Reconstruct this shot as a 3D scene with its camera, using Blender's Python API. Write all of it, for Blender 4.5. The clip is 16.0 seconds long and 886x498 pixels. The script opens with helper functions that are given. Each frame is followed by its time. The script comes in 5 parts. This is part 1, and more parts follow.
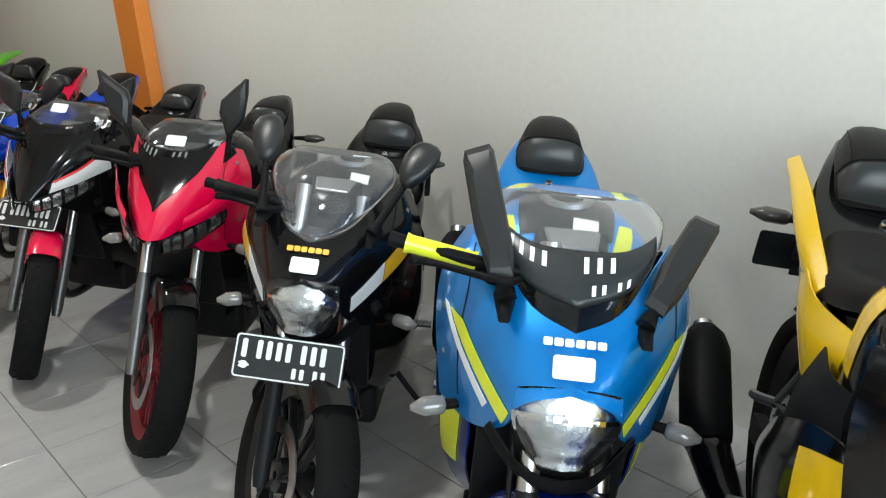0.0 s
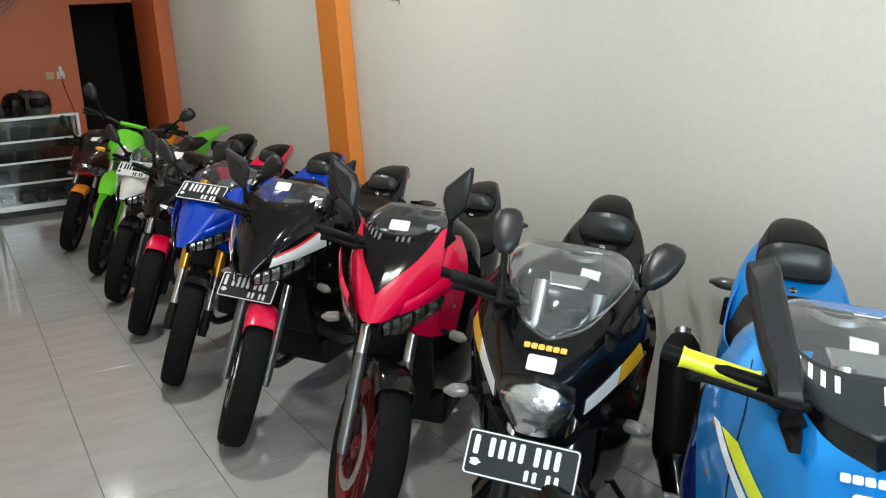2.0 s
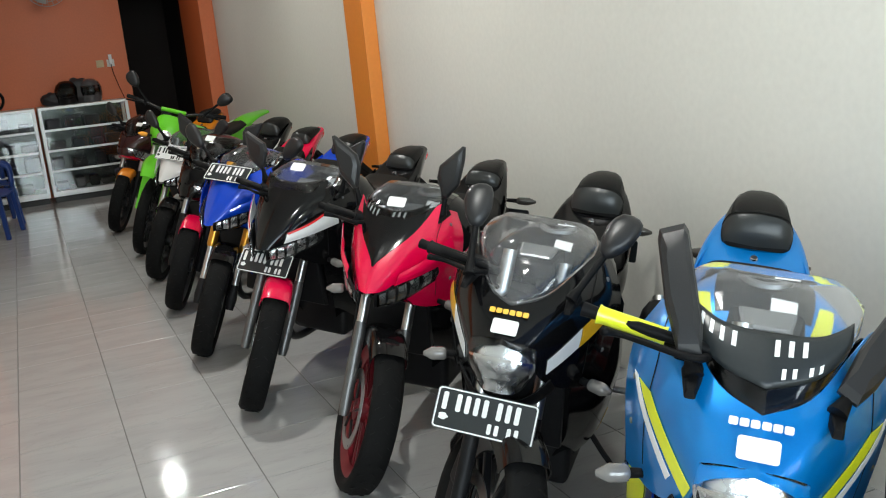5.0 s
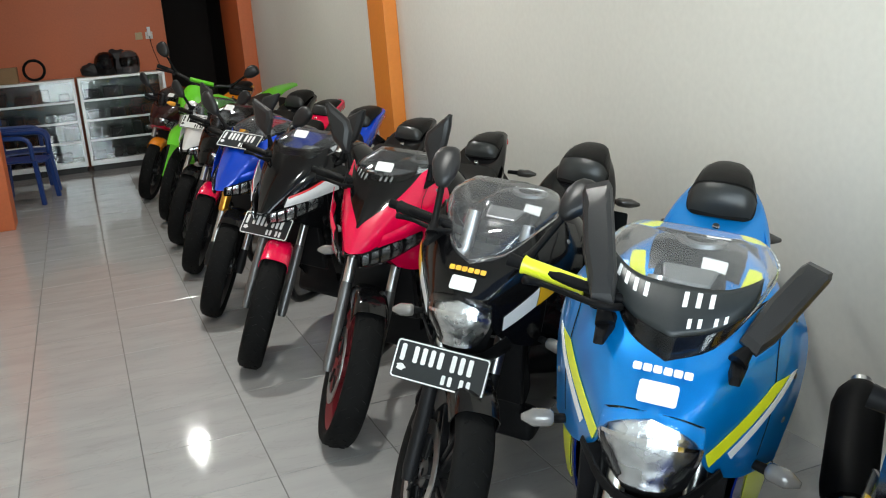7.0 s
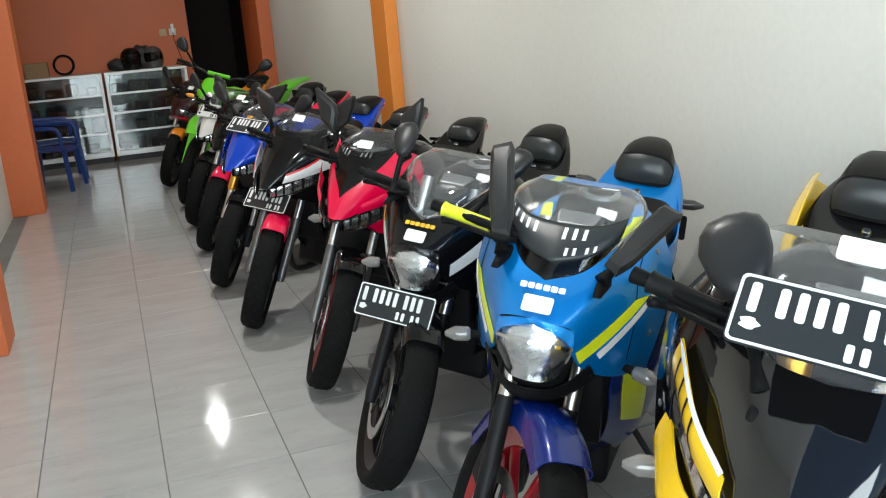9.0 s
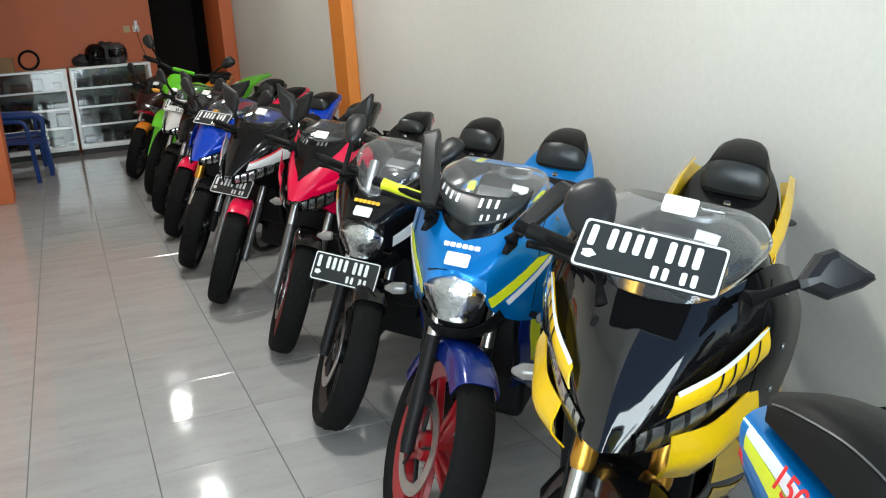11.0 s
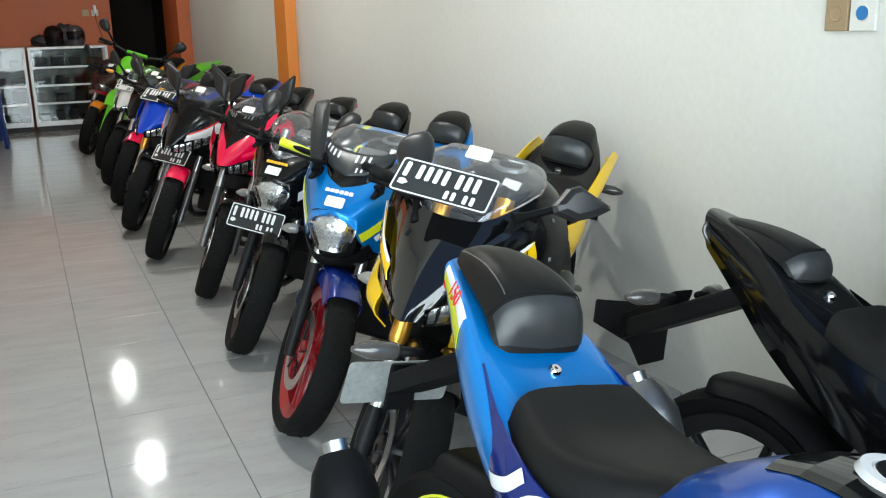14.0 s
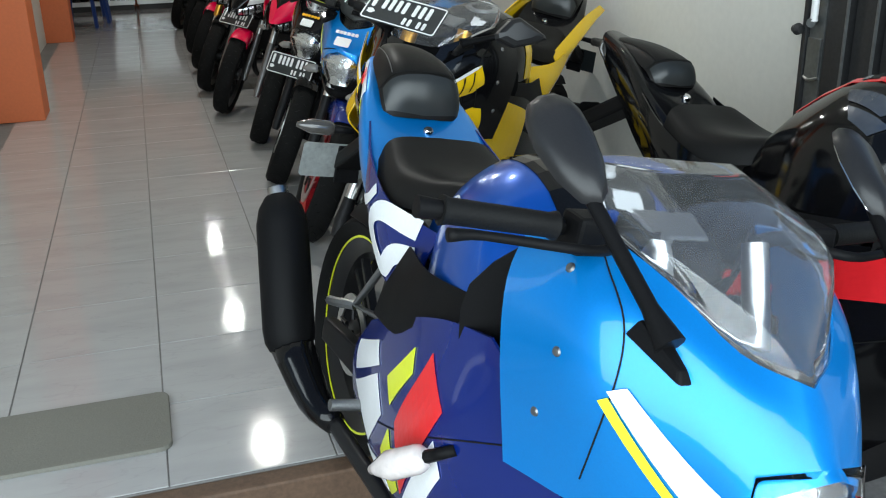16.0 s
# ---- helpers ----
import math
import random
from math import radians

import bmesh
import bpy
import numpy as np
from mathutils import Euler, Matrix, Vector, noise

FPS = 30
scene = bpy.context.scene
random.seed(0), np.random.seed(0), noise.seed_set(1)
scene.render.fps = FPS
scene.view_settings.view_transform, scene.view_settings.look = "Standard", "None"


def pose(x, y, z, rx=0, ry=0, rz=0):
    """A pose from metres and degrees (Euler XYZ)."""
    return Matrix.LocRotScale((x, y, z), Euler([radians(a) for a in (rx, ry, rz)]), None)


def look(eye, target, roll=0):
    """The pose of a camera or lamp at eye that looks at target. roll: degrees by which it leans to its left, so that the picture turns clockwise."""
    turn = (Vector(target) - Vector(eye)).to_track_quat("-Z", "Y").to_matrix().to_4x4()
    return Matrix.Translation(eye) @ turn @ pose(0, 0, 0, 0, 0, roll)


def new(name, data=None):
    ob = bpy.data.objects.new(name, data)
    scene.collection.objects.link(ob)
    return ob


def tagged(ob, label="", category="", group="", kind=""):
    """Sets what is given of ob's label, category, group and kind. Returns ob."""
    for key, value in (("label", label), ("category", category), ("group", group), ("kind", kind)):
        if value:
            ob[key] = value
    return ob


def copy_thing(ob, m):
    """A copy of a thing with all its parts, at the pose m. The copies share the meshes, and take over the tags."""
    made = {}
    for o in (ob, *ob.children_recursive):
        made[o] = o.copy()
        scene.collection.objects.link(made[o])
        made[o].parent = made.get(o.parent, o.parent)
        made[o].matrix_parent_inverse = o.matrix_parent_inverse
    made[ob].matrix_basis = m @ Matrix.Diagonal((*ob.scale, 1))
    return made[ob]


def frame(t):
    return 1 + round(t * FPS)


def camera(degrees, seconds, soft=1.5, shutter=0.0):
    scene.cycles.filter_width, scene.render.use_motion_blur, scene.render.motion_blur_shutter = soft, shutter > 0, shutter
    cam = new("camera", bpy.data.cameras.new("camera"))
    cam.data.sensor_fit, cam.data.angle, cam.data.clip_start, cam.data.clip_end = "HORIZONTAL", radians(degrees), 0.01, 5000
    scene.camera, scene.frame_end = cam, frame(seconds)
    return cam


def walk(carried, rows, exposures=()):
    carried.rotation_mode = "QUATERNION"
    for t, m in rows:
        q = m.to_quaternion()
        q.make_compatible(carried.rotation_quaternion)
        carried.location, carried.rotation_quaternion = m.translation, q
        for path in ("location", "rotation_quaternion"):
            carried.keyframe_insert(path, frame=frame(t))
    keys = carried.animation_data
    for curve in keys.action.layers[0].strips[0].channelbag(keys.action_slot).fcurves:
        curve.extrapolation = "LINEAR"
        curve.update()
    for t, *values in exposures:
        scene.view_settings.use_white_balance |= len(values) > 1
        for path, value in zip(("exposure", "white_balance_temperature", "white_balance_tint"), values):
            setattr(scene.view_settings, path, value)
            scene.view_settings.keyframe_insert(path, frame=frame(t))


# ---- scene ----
cam = camera(51.3, 16.0, soft=1.1)
PATH = [
    (0, (-0.136, 0.5, 1.409), (1.003, 2.028, 0.8), -5.1),
    (0.5, (-0.177, 0.526, 1.424), (0.87, 2.142, 0.886), -5.1),
    (1, (-0.222, 0.567, 1.442), (0.775, 2.236, 0.971), -4.6),
    (1.5, (-0.242, 0.618, 1.452), (0.687, 2.332, 1.007), -4.9),
    (2, (-0.26, 0.648, 1.456), (0.63, 2.389, 1.036), -4.3),
    (2.5, (-0.279, 0.652, 1.461), (0.533, 2.441, 1.084), -4.4),
    (3, (-0.276, 0.64, 1.463), (0.474, 2.454, 1.082), -4.5),
    (3.5, (-0.233, 0.582, 1.459), (0.539, 2.389, 1.088), -4.7),
    (4, (-0.193, 0.486, 1.456), (0.591, 2.284, 1.062), -4.7),
    (4.5, (-0.173, 0.407, 1.45), (0.613, 2.196, 1.024), -4.9),
    (4.7, (-0.172, 0.402, 1.459), (0.619, 2.186, 1.02), -5.4),
    (6.8, (0.005, 0.271, 1.414), (0.659, 2.097, 0.926), -4.9),
    (7, (-0.017, 0.228, 1.405), (0.665, 2.045, 0.923), -4.7),
    (7.5, (-0.045, 0.081, 1.386), (0.689, 1.878, 0.902), -5.5),
    (8, (-0.024, -0.049, 1.396), (0.708, 1.75, 0.92), -5.6),
    (8.5, (0.019, -0.169, 1.375), (0.58, 1.684, 0.873), -5.6),
    (9, (0.007, -0.269, 1.381), (0.637, 1.567, 0.898), -4.8),
    (9.2, (-0.006, -0.299, 1.387), (0.65, 1.524, 0.89), -5.2),
    (11.3, (-0.106, -0.787, 1.406), (0.627, 1.008, 0.918), -3.6),
    (11.5, (-0.117, -0.82, 1.407), (0.666, 0.957, 0.932), -3.6),
    (12, (-0.144, -0.916, 1.412), (0.72, 0.809, 0.885), -3.5),
    (12.5, (-0.15, -1.021, 1.427), (0.632, 0.749, 0.921), -4.0),
    (13, (-0.106, -1.172, 1.419), (0.559, 0.651, 0.937), -3.1),
    (13.5, (-0.082, -1.308, 1.401), (0.59, 0.503, 0.882), -2.5),
    (14, (-0.102, -1.441, 1.37), (0.687, 0.33, 0.878), -1.3),
    (14.5, (-0.068, -1.587, 1.354), (0.69, 0.17, 0.773), -1.2),
    (15, (0.043, -1.78, 1.306), (0.633, 0.034, 0.705), -1.2),
    (15.5, (0.105, -1.968, 1.283), (0.623, -0.158, 0.607), -1.9),
    (15.7, (0.105, -2.021, 1.278), (0.638, -0.219, 0.594), -2.3),
    (16, (0.075, -2.121, 1.263), (0.63, -0.331, 0.566), -1.3),
]
walk(cam, [(t, look(eye, target, roll)) for t, eye, target, roll in PATH],
     exposures=[(0, 0.0, 6500, 6), (11, 0.0, 6500, 6), (13.5, -0.05, 6500, 6), (15, -0.13, 6500, 6), (16, -0.62, 6500, 6)])

# ---------------------------------------------------------------- light
world = bpy.data.worlds.new("sky")
scene.world = world
world.use_nodes = True
wn = world.node_tree.nodes
sky = wn.new("ShaderNodeTexSky")
sky.sky_type = "NISHITA"
sky.sun_disc = False
sky.sun_elevation = radians(58)
sky.sun_rotation = radians(16)
world.node_tree.links.new(sky.outputs[0], wn["Background"].inputs[0])
wn["Background"].inputs[1].default_value = 0.15


def lamp_area(name, m, sx, sy, watts, color):
    d = bpy.data.lights.new(name, "AREA")
    d.shape, d.size, d.size_y, d.energy, d.color = "RECTANGLE", sx, sy, watts, color
    ob = new(name, d)
    ob.matrix_world = m
    return ob


# daylight through the open shop front
lamp_area("daylight", pose(-0.9, -3.3, 1.65, 84, 0, -15), 8.0, 3.1, 640, (0.84, 0.94, 1.0))
# four lamps under the ceiling, over the aisle
# the first is an addition at the others' spacing, to brighten the near wall
LAMPS = (1.95, 4.70, 7.50, 10.05)
for y, watts in zip(LAMPS, (31, 36, 23, 13)):
    d = bpy.data.lights.new("ceiling_lamp", "AREA")
    d.shape, d.size, d.energy, d.color = "DISK", 0.16, watts, (1.0, 0.985, 0.95)
    new("ceiling_lamp", d).matrix_world = pose(0.62, y, 2.93)
SUN = bpy.data.lights.new("sun", "SUN")
SUN.energy, SUN.angle, SUN.color = 2.5, radians(0.5), (1.0, 0.95, 0.88)
sun = new("sun", SUN)
sun.matrix_world = look((4, 14, 24), (0, 0, 0))


# ---------------------------------------------------------------- materials
def mat(name, color, rough=0.5, metal=0.0, **kw):
    """A surface with two scales of variation in colour, gloss and relief."""
    m = bpy.data.materials.new(name)
    m.use_nodes = True
    nt = m.node_tree
    b = nt.nodes["Principled BSDF"]
    b.inputs["Base Color"].default_value = (*color, 1)
    b.inputs["Roughness"].default_value = rough
    b.inputs["Metallic"].default_value = metal
    for key, value in (("coat", "Coat Weight"), ("coat_rough", "Coat Roughness"), ("spec", "Specular IOR Level"), ("trans", "Transmission Weight"), ("ior", "IOR"), ("alpha", "Alpha")):
        if key in kw:
            b.inputs[value].default_value = kw[key]
    if kw.get("vary") or kw.get("bump"):
        tc = nt.nodes.new("ShaderNodeTexCoord")
        big = nt.nodes.new("ShaderNodeTexNoise")
        big.inputs["Scale"].default_value, big.inputs["Detail"].default_value = kw.get("big", 2.5), 4
        fine = nt.nodes.new("ShaderNodeTexNoise")
        fine.inputs["Scale"].default_value, fine.inputs["Detail"].default_value = kw.get("fine", 90), 6
        for n in (big, fine):
            nt.links.new(tc.outputs["Object"], n.inputs["Vector"])
        mix = nt.nodes.new("ShaderNodeMath")
        mix.operation = "ADD"
        nt.links.new(big.outputs["Fac"], mix.inputs[0])
        nt.links.new(fine.outputs["Fac"], mix.inputs[1])
        ramp = nt.nodes.new("ShaderNodeMapRange")
        v = kw.get("vary", 0.0)
        ramp.inputs["From Min"].default_value, ramp.inputs["From Max"].default_value = 0.6, 1.4
        ramp.inputs["To Min"].default_value, ramp.inputs["To Max"].default_value = 1 - v, 1 + v
        nt.links.new(mix.outputs[0], ramp.inputs["Value"])
        mul = nt.nodes.new("ShaderNodeVectorMath")
        mul.operation = "SCALE"
        mul.inputs[0].default_value = color
        nt.links.new(ramp.outputs[0], mul.inputs["Scale"])
        nt.links.new(mul.outputs[0], b.inputs["Base Color"])
        rr = nt.nodes.new("ShaderNodeMapRange")
        rr.inputs["To Min"].default_value, rr.inputs["To Max"].default_value = max(0.02, rough - kw.get("rvary", 0.08)), min(1, rough + kw.get("rvary", 0.08))
        nt.links.new(big.outputs["Fac"], rr.inputs["Value"])
        nt.links.new(rr.outputs[0], b.inputs["Roughness"])
        if kw.get("bump"):
            bp = nt.nodes.new("ShaderNodeBump")
            bp.inputs["Strength"].default_value = kw["bump"]
            bp.inputs["Distance"].default_value = kw.get("bdist", 0.002)
            nt.links.new(fine.outputs["Fac"], bp.inputs["Height"])
            nt.links.new(bp.outputs[0], b.inputs["Normal"])
    return m


WALL = mat("cream_paint", (0.655, 0.645, 0.595), 0.62, vary=0.05, big=1.2, fine=40, bump=0.12)
ORANGE = mat("orange_paint", (0.62, 0.15, 0.045), 0.5, vary=0.08, big=1.5, fine=50, bump=0.12)
AMBER = mat("amber_paint", (0.72, 0.23, 0.03), 0.5, vary=0.06, big=2, fine=50, bump=0.12)
CEIL = mat("white_ceiling_paint", (0.72, 0.71, 0.68), 0.7, vary=0.04, bump=0.1)
GROUT = mat("grey_grout", (0.17, 0.165, 0.16), 0.85, vary=0.25, fine=60)
# the passage's lack of light is put into this near-black wall colour
PASSAGE_SHADE = mat("passage_shade_paint", (0.02, 0.012, 0.01), 0.8, vary=0.2)


# ---------------------------------------------------------------- mesh tools
def part(name, bm, material, parent=None, label="", smooth=False):
    """Links a bmesh as one mesh object, under a thing or a part where one is given."""
    me = bpy.data.meshes.new(name)
    bmesh.ops.recalc_face_normals(bm, faces=bm.faces)
    bm.to_mesh(me)
    bm.free()
    for m in material if isinstance(material, (list, tuple)) else (material,):
        me.materials.append(m)
    if smooth:
        me.polygons.foreach_set("use_smooth", [True] * len(me.polygons))
        if smooth is not True:
            me.set_sharp_from_angle(angle=radians(smooth))
    ob = new(name, me)
    if parent:
        ob.parent = parent
    if label:
        ob["label"] = label
    return ob


def box(lo, hi, bevel=0.0, seg=2, bm=None):
    bm = bm or bmesh.new()
    c = [(a + b) / 2 for a, b in zip(lo, hi)]
    s = [b - a for a, b in zip(lo, hi)]
    made = bmesh.ops.create_cube(bm, size=1, matrix=Matrix.Translation(c) @ Matrix.Diagonal((*s, 1)))
    if bevel:
        vs = set(made["verts"])
        bmesh.ops.bevel(bm, geom=[e for e in bm.edges if e.verts[0] in vs], offset=bevel, segments=seg, affect="EDGES", profile=0.6)
    return bm


def thing(name, m, label, category, group=""):
    ob = new(name)
    ob.empty_display_size = 0.1
    ob.matrix_world = m
    return tagged(ob, label, category, group)


def structure(name, bm, material, label):
    return tagged(part(name, bm, material, None, label), kind="structure", category=name.split("_")[0])


# ---------------------------------------------------------------- the room
WX, LX = 1.98, -0.93        # the cream side wall and the wall across the aisle
BACK, FRONT = 12.30, -0.17  # orange back wall, edge of the raised shop floor
H = 3.05
structure("wall_east", box((WX, 0.10, -0.15), (WX + 0.15, BACK + 0.15, H)), WALL, "long cream painted side wall, faintly stained low down")
structure("wall_west", box((LX - 0.15, FRONT, -0.15), (LX, 8.86, H)), WALL, "cream painted wall between orange pillars")
structure("wall_alcove", box((-2.75, 8.71, -0.15), (LX - 0.15, 8.86, H)), WALL, "cream wall of the seating alcove")
structure("wall_alcove_side", box((-2.75, 8.86, -0.15), (-2.60, BACK + 0.15, H)), WALL, "cream side wall of the seating alcove")
bm = box((-2.60, BACK, -0.15), (1.12, BACK + 0.15, H))
box((1.12, BACK, 2.28), (WX, BACK + 0.15, H), bm=bm)
structure("wall_north", bm, ORANGE, "orange painted back wall with a doorway")
structure("ceiling", box((-2.75, FRONT, H), (WX + 0.15, BACK + 2.5, H + 0.12)), CEIL, "plain white ceiling")
# the passage walls have their shade painted in
structure("wall_passage", box((0.9, BACK + 2.35, -0.15), (WX + 0.15, BACK + 2.5, H)), PASSAGE_SHADE, "end wall of the unlit passage, its shade put into the colour")
structure("wall_passage_west", box((0.95, BACK + 0.15, -0.15), (1.10, BACK + 2.35, H)), PASSAGE_SHADE, "side wall of the unlit passage, painted near-black for its shade")
structure("wall_passage_east", box((WX, BACK + 0.15, -0.15), (WX + 0.15, BACK + 2.35, H)), PASSAGE_SHADE, "side wall of the passage behind the doorway, painted near-black for its shade")
structure("pillar_1", box((WX - 0.092, 6.03, 0), (WX - 0.002, 6.37, H), 0.004), AMBER, "square orange pillar against the cream wall")
structure("pillar_2", box((WX - 0.16, 11.05, 0), (WX - 0.002, BACK - 0.002, H), 0.006), ORANGE, "orange corner pillar beside the doorway")
structure("pillar_3", box((LX + 0.002, 4.36, 0), (-0.62, 4.70, H), 0.006), ORANGE, "square orange pillar beside the aisle")
structure("pillar_4", box((LX - 0.15, 8.49, 0), (-0.66, 8.87, H), 0.006), ORANGE, "square orange pillar beside the seating alcove")

structure("floor", box((-2.75, FRONT, -0.15), (WX + 0.15, BACK + 2.5, -0.0035)), GROUT, "grey grout bed under the floor tiles")
structure("ground", box((-30, -40, -0.30), (30, FRONT - 0.06, -0.105)), mat("rough_concrete", (0.23, 0.22, 0.21), 0.85, vary=0.3, big=3, fine=60, bump=0.5), "rough grey concrete forecourt")

# ---------------------------------------------------------------- surfaces from control nets
def catmull(p, t):
    """A point of the smooth curve through the points p, t from 0 to 1."""
    n = len(p) - 1
    f = min(max(t, 0.0), 1.0) * n
    i = min(int(f), n - 1)
    f -= i
    a, b = p[i], p[i + 1]
    before = p[i - 1] if i > 0 else a * 2 - b
    after = p[i + 2] if i + 2 <= n else b * 2 - a
    return 0.5 * (2 * a + (b - before) * f + (2 * before - 5 * a + 4 * b - after) * f * f + (3 * a - before - 3 * b + after) * f ** 3)


class Net:
    """A smooth sheet through rows of points; side = -1 mirrors it to the other flank."""

    def __init__(self, rows, side=1):
        self.rows = [[Vector((x, y * side, z)) for x, y, z in r] for r in rows]
        self.side = side
        self.sign = 1
        n = self.normal(0.5, 0.5)
        self.sign = 1 if n.y * side + n.z * 0.5 + n.x * 0.8 >= 0 else -1

    def at(self, u, v):
        return catmull([catmull(r, v) for r in self.rows], u)

    def normal(self, u, v):
        e = 0.004
        du = self.at(min(u + e, 1), v) - self.at(max(u - e, 0), v)
        dv = self.at(u, min(v + e, 1)) - self.at(u, max(v - e, 0))
        n = du.cross(dv)
        if v < 1e-6 and abs(self.at(u, 0).y) < 1e-6:
            n.y = 0
        return (n.normalized() if n.length > 1e-9 else Vector((0, 0, 1))) * self.sign


def sheet(nets, nu=12, nv=12, thick=0.004, lift=0.0, quad=None, flip=1, bm=None):
    """Skins nets with a panel of real thickness. quad: four (u, v) corners of the part that is covered."""
    bm = bm or bmesh.new()
    for net in nets:
        q = quad or ((0, 0), (1, 0), (1, 1), (0, 1))
        layers = []
        for depth in (lift, lift - thick):
            grid = []
            for i in range(nu + 1):
                a = i / nu
                line = []
                for j in range(nv + 1):
                    b = j / nv
                    u = (q[0][0] * (1 - a) + q[1][0] * a) * (1 - b) + (q[3][0] * (1 - a) + q[2][0] * a) * b
                    v = (q[0][1] * (1 - a) + q[1][1] * a) * (1 - b) + (q[3][1] * (1 - a) + q[2][1] * a) * b
                    n = net.normal(u, v) * flip
                    line.append(bm.verts.new(net.at(u, v) + n * depth))
                grid.append(line)
            layers.append(grid)
        top, low = layers
        for i in range(nu):
            for j in range(nv):
                bm.faces.new((top[i][j], top[i + 1][j], top[i + 1][j + 1], top[i][j + 1]))
                bm.faces.new((low[i][j + 1], low[i + 1][j + 1], low[i + 1][j], low[i][j]))
        rim = [(i, 0) for i in range(nu)] + [(nu, j) for j in range(nv)] + [(nu - i, nv) for i in range(nu)] + [(0, nv - j) for j in range(nv)]
        for k in range(len(rim)):
            (i, j), (i2, j2) = rim[k], rim[(k + 1) % len(rim)]
            if j == j2 and abs(top[i][j].co.y) < 1e-5 and abs(top[i2][j2].co.y) < 1e-5:
                continue
            bm.faces.new((top[i][j], low[i][j], low[i2][j2], top[i2][j2]))
    bmesh.ops.remove_doubles(bm, verts=bm.verts, dist=0.0004)
    return bm


def ribbon(net, path, width, lift=0.003):
    """A painted stroke on a net along (u, v) points."""
    bm = bmesh.new()
    n = 6 * (len(path) - 1)
    pts = [catmull([Vector((u, v, 0)) for u, v in path], i / n) for i in range(n + 1)]
    rows = []
    for i, p in enumerate(pts):
        d = (pts[min(i + 1, n)] - pts[max(i - 1, 0)]).normalized()
        a, b = net.at(p.x, p.y), net.at(p.x + d.x * 0.01, p.y + d.y * 0.01)
        nn = net.normal(min(max(p.x, 0), 1), min(max(p.y, 0), 1))
        side = (b - a).cross(nn).normalized()
        rows.append([bm.verts.new(a + side * width * f + nn * h) for f, h in ((-0.5, lift), (0.5, lift), (0.5, lift - 0.001), (-0.5, lift - 0.001))])
    for a, b in zip(rows, rows[1:]):
        for k in range(4):
            bm.faces.new((a[k], a[(k + 1) % 4], b[(k + 1) % 4], b[k]))
    bm.faces.new(rows[0][::-1])
    bm.faces.new(rows[-1])
    return bm


PANEL = [
    [(-.810, .128, .745), (-.980, .168, .750), (-1.130, .158, .792), (-1.240, .130, .840)],
    [(-.815, .150, .690), (-.970, .176, .680), (-1.110, .162, .715), (-1.230, .132, .780)],
    [(-.830, .135, .615), (-.950, .158, .595), (-1.080, .146, .635), (-1.210, .118, .710)],
]


def both(rows):
    return [Net(rows), Net(rows, -1)]


def tube(points, radius, seg=10, bm=None, caps=True, smooth_path=0):
    """A pipe along points; radius is one number, or one for each point."""
    bm = bm or bmesh.new()
    pts = [Vector(p) for p in points]
    rad = list(radius) if isinstance(radius, (list, tuple)) else [radius] * len(pts)
    if smooth_path:
        k = smooth_path * (len(pts) - 1)
        rad = [float(np.interp(i / k * (len(pts) - 1), range(len(pts)), rad)) for i in range(k + 1)]
        pts = [catmull(pts, i / k) for i in range(k + 1)]
    rings = []
    side = None
    for i, p in enumerate(pts):
        d = (pts[min(i + 1, len(pts) - 1)] - pts[max(i - 1, 0)]).normalized()
        if side is None:
            side = d.orthogonal().normalized()
        side = (side - d * side.dot(d)).normalized()
        up = d.cross(side)
        rings.append([bm.verts.new(p + (side * math.cos(a) + up * math.sin(a)) * rad[i]) for a in [2 * math.pi * k / seg for k in range(seg)]])
    for a, b in zip(rings, rings[1:]):
        for k in range(seg):
            bm.faces.new((a[k], a[(k + 1) % seg], b[(k + 1) % seg], b[k]))
    if caps:
        bm.faces.new(rings[0][::-1])
        bm.faces.new(rings[-1])
    return bm


def lathe(profile, seg=40, m=Matrix(), bm=None, closed=True):
    """Turns (radius, along) pairs about the y axis."""
    bm = bm or bmesh.new()
    rings = []
    for k in range(seg):
        a = 2 * math.pi * k / seg
        rings.append([bm.verts.new(m @ Vector((r * math.cos(a), y, r * math.sin(a)))) for r, y in profile])
    n = len(profile)
    for k in range(seg):
        p, q = rings[k], rings[(k + 1) % seg]
        for i in range(n if closed else n - 1):
            bm.faces.new((p[i], p[(i + 1) % n], q[(i + 1) % n], q[i]))
    return bm


def hull_box(corners, bevel=0.006, seg=2, bm=None):
    """A bevelled block through eight corners, the lower four first."""
    bm = bm or bmesh.new()
    v = [bm.verts.new(c) for c in corners]
    made = [bm.faces.new([v[i] for i in f]) for f in ((3, 2, 1, 0), (4, 5, 6, 7), (0, 1, 5, 4), (1, 2, 6, 5), (2, 3, 7, 6), (3, 0, 4, 7))]
    if bevel:
        es = {e for f in made for e in f.edges}
        bmesh.ops.bevel(bm, geom=list(es), offset=bevel, segments=seg, affect="EDGES", profile=0.6)
    return bm


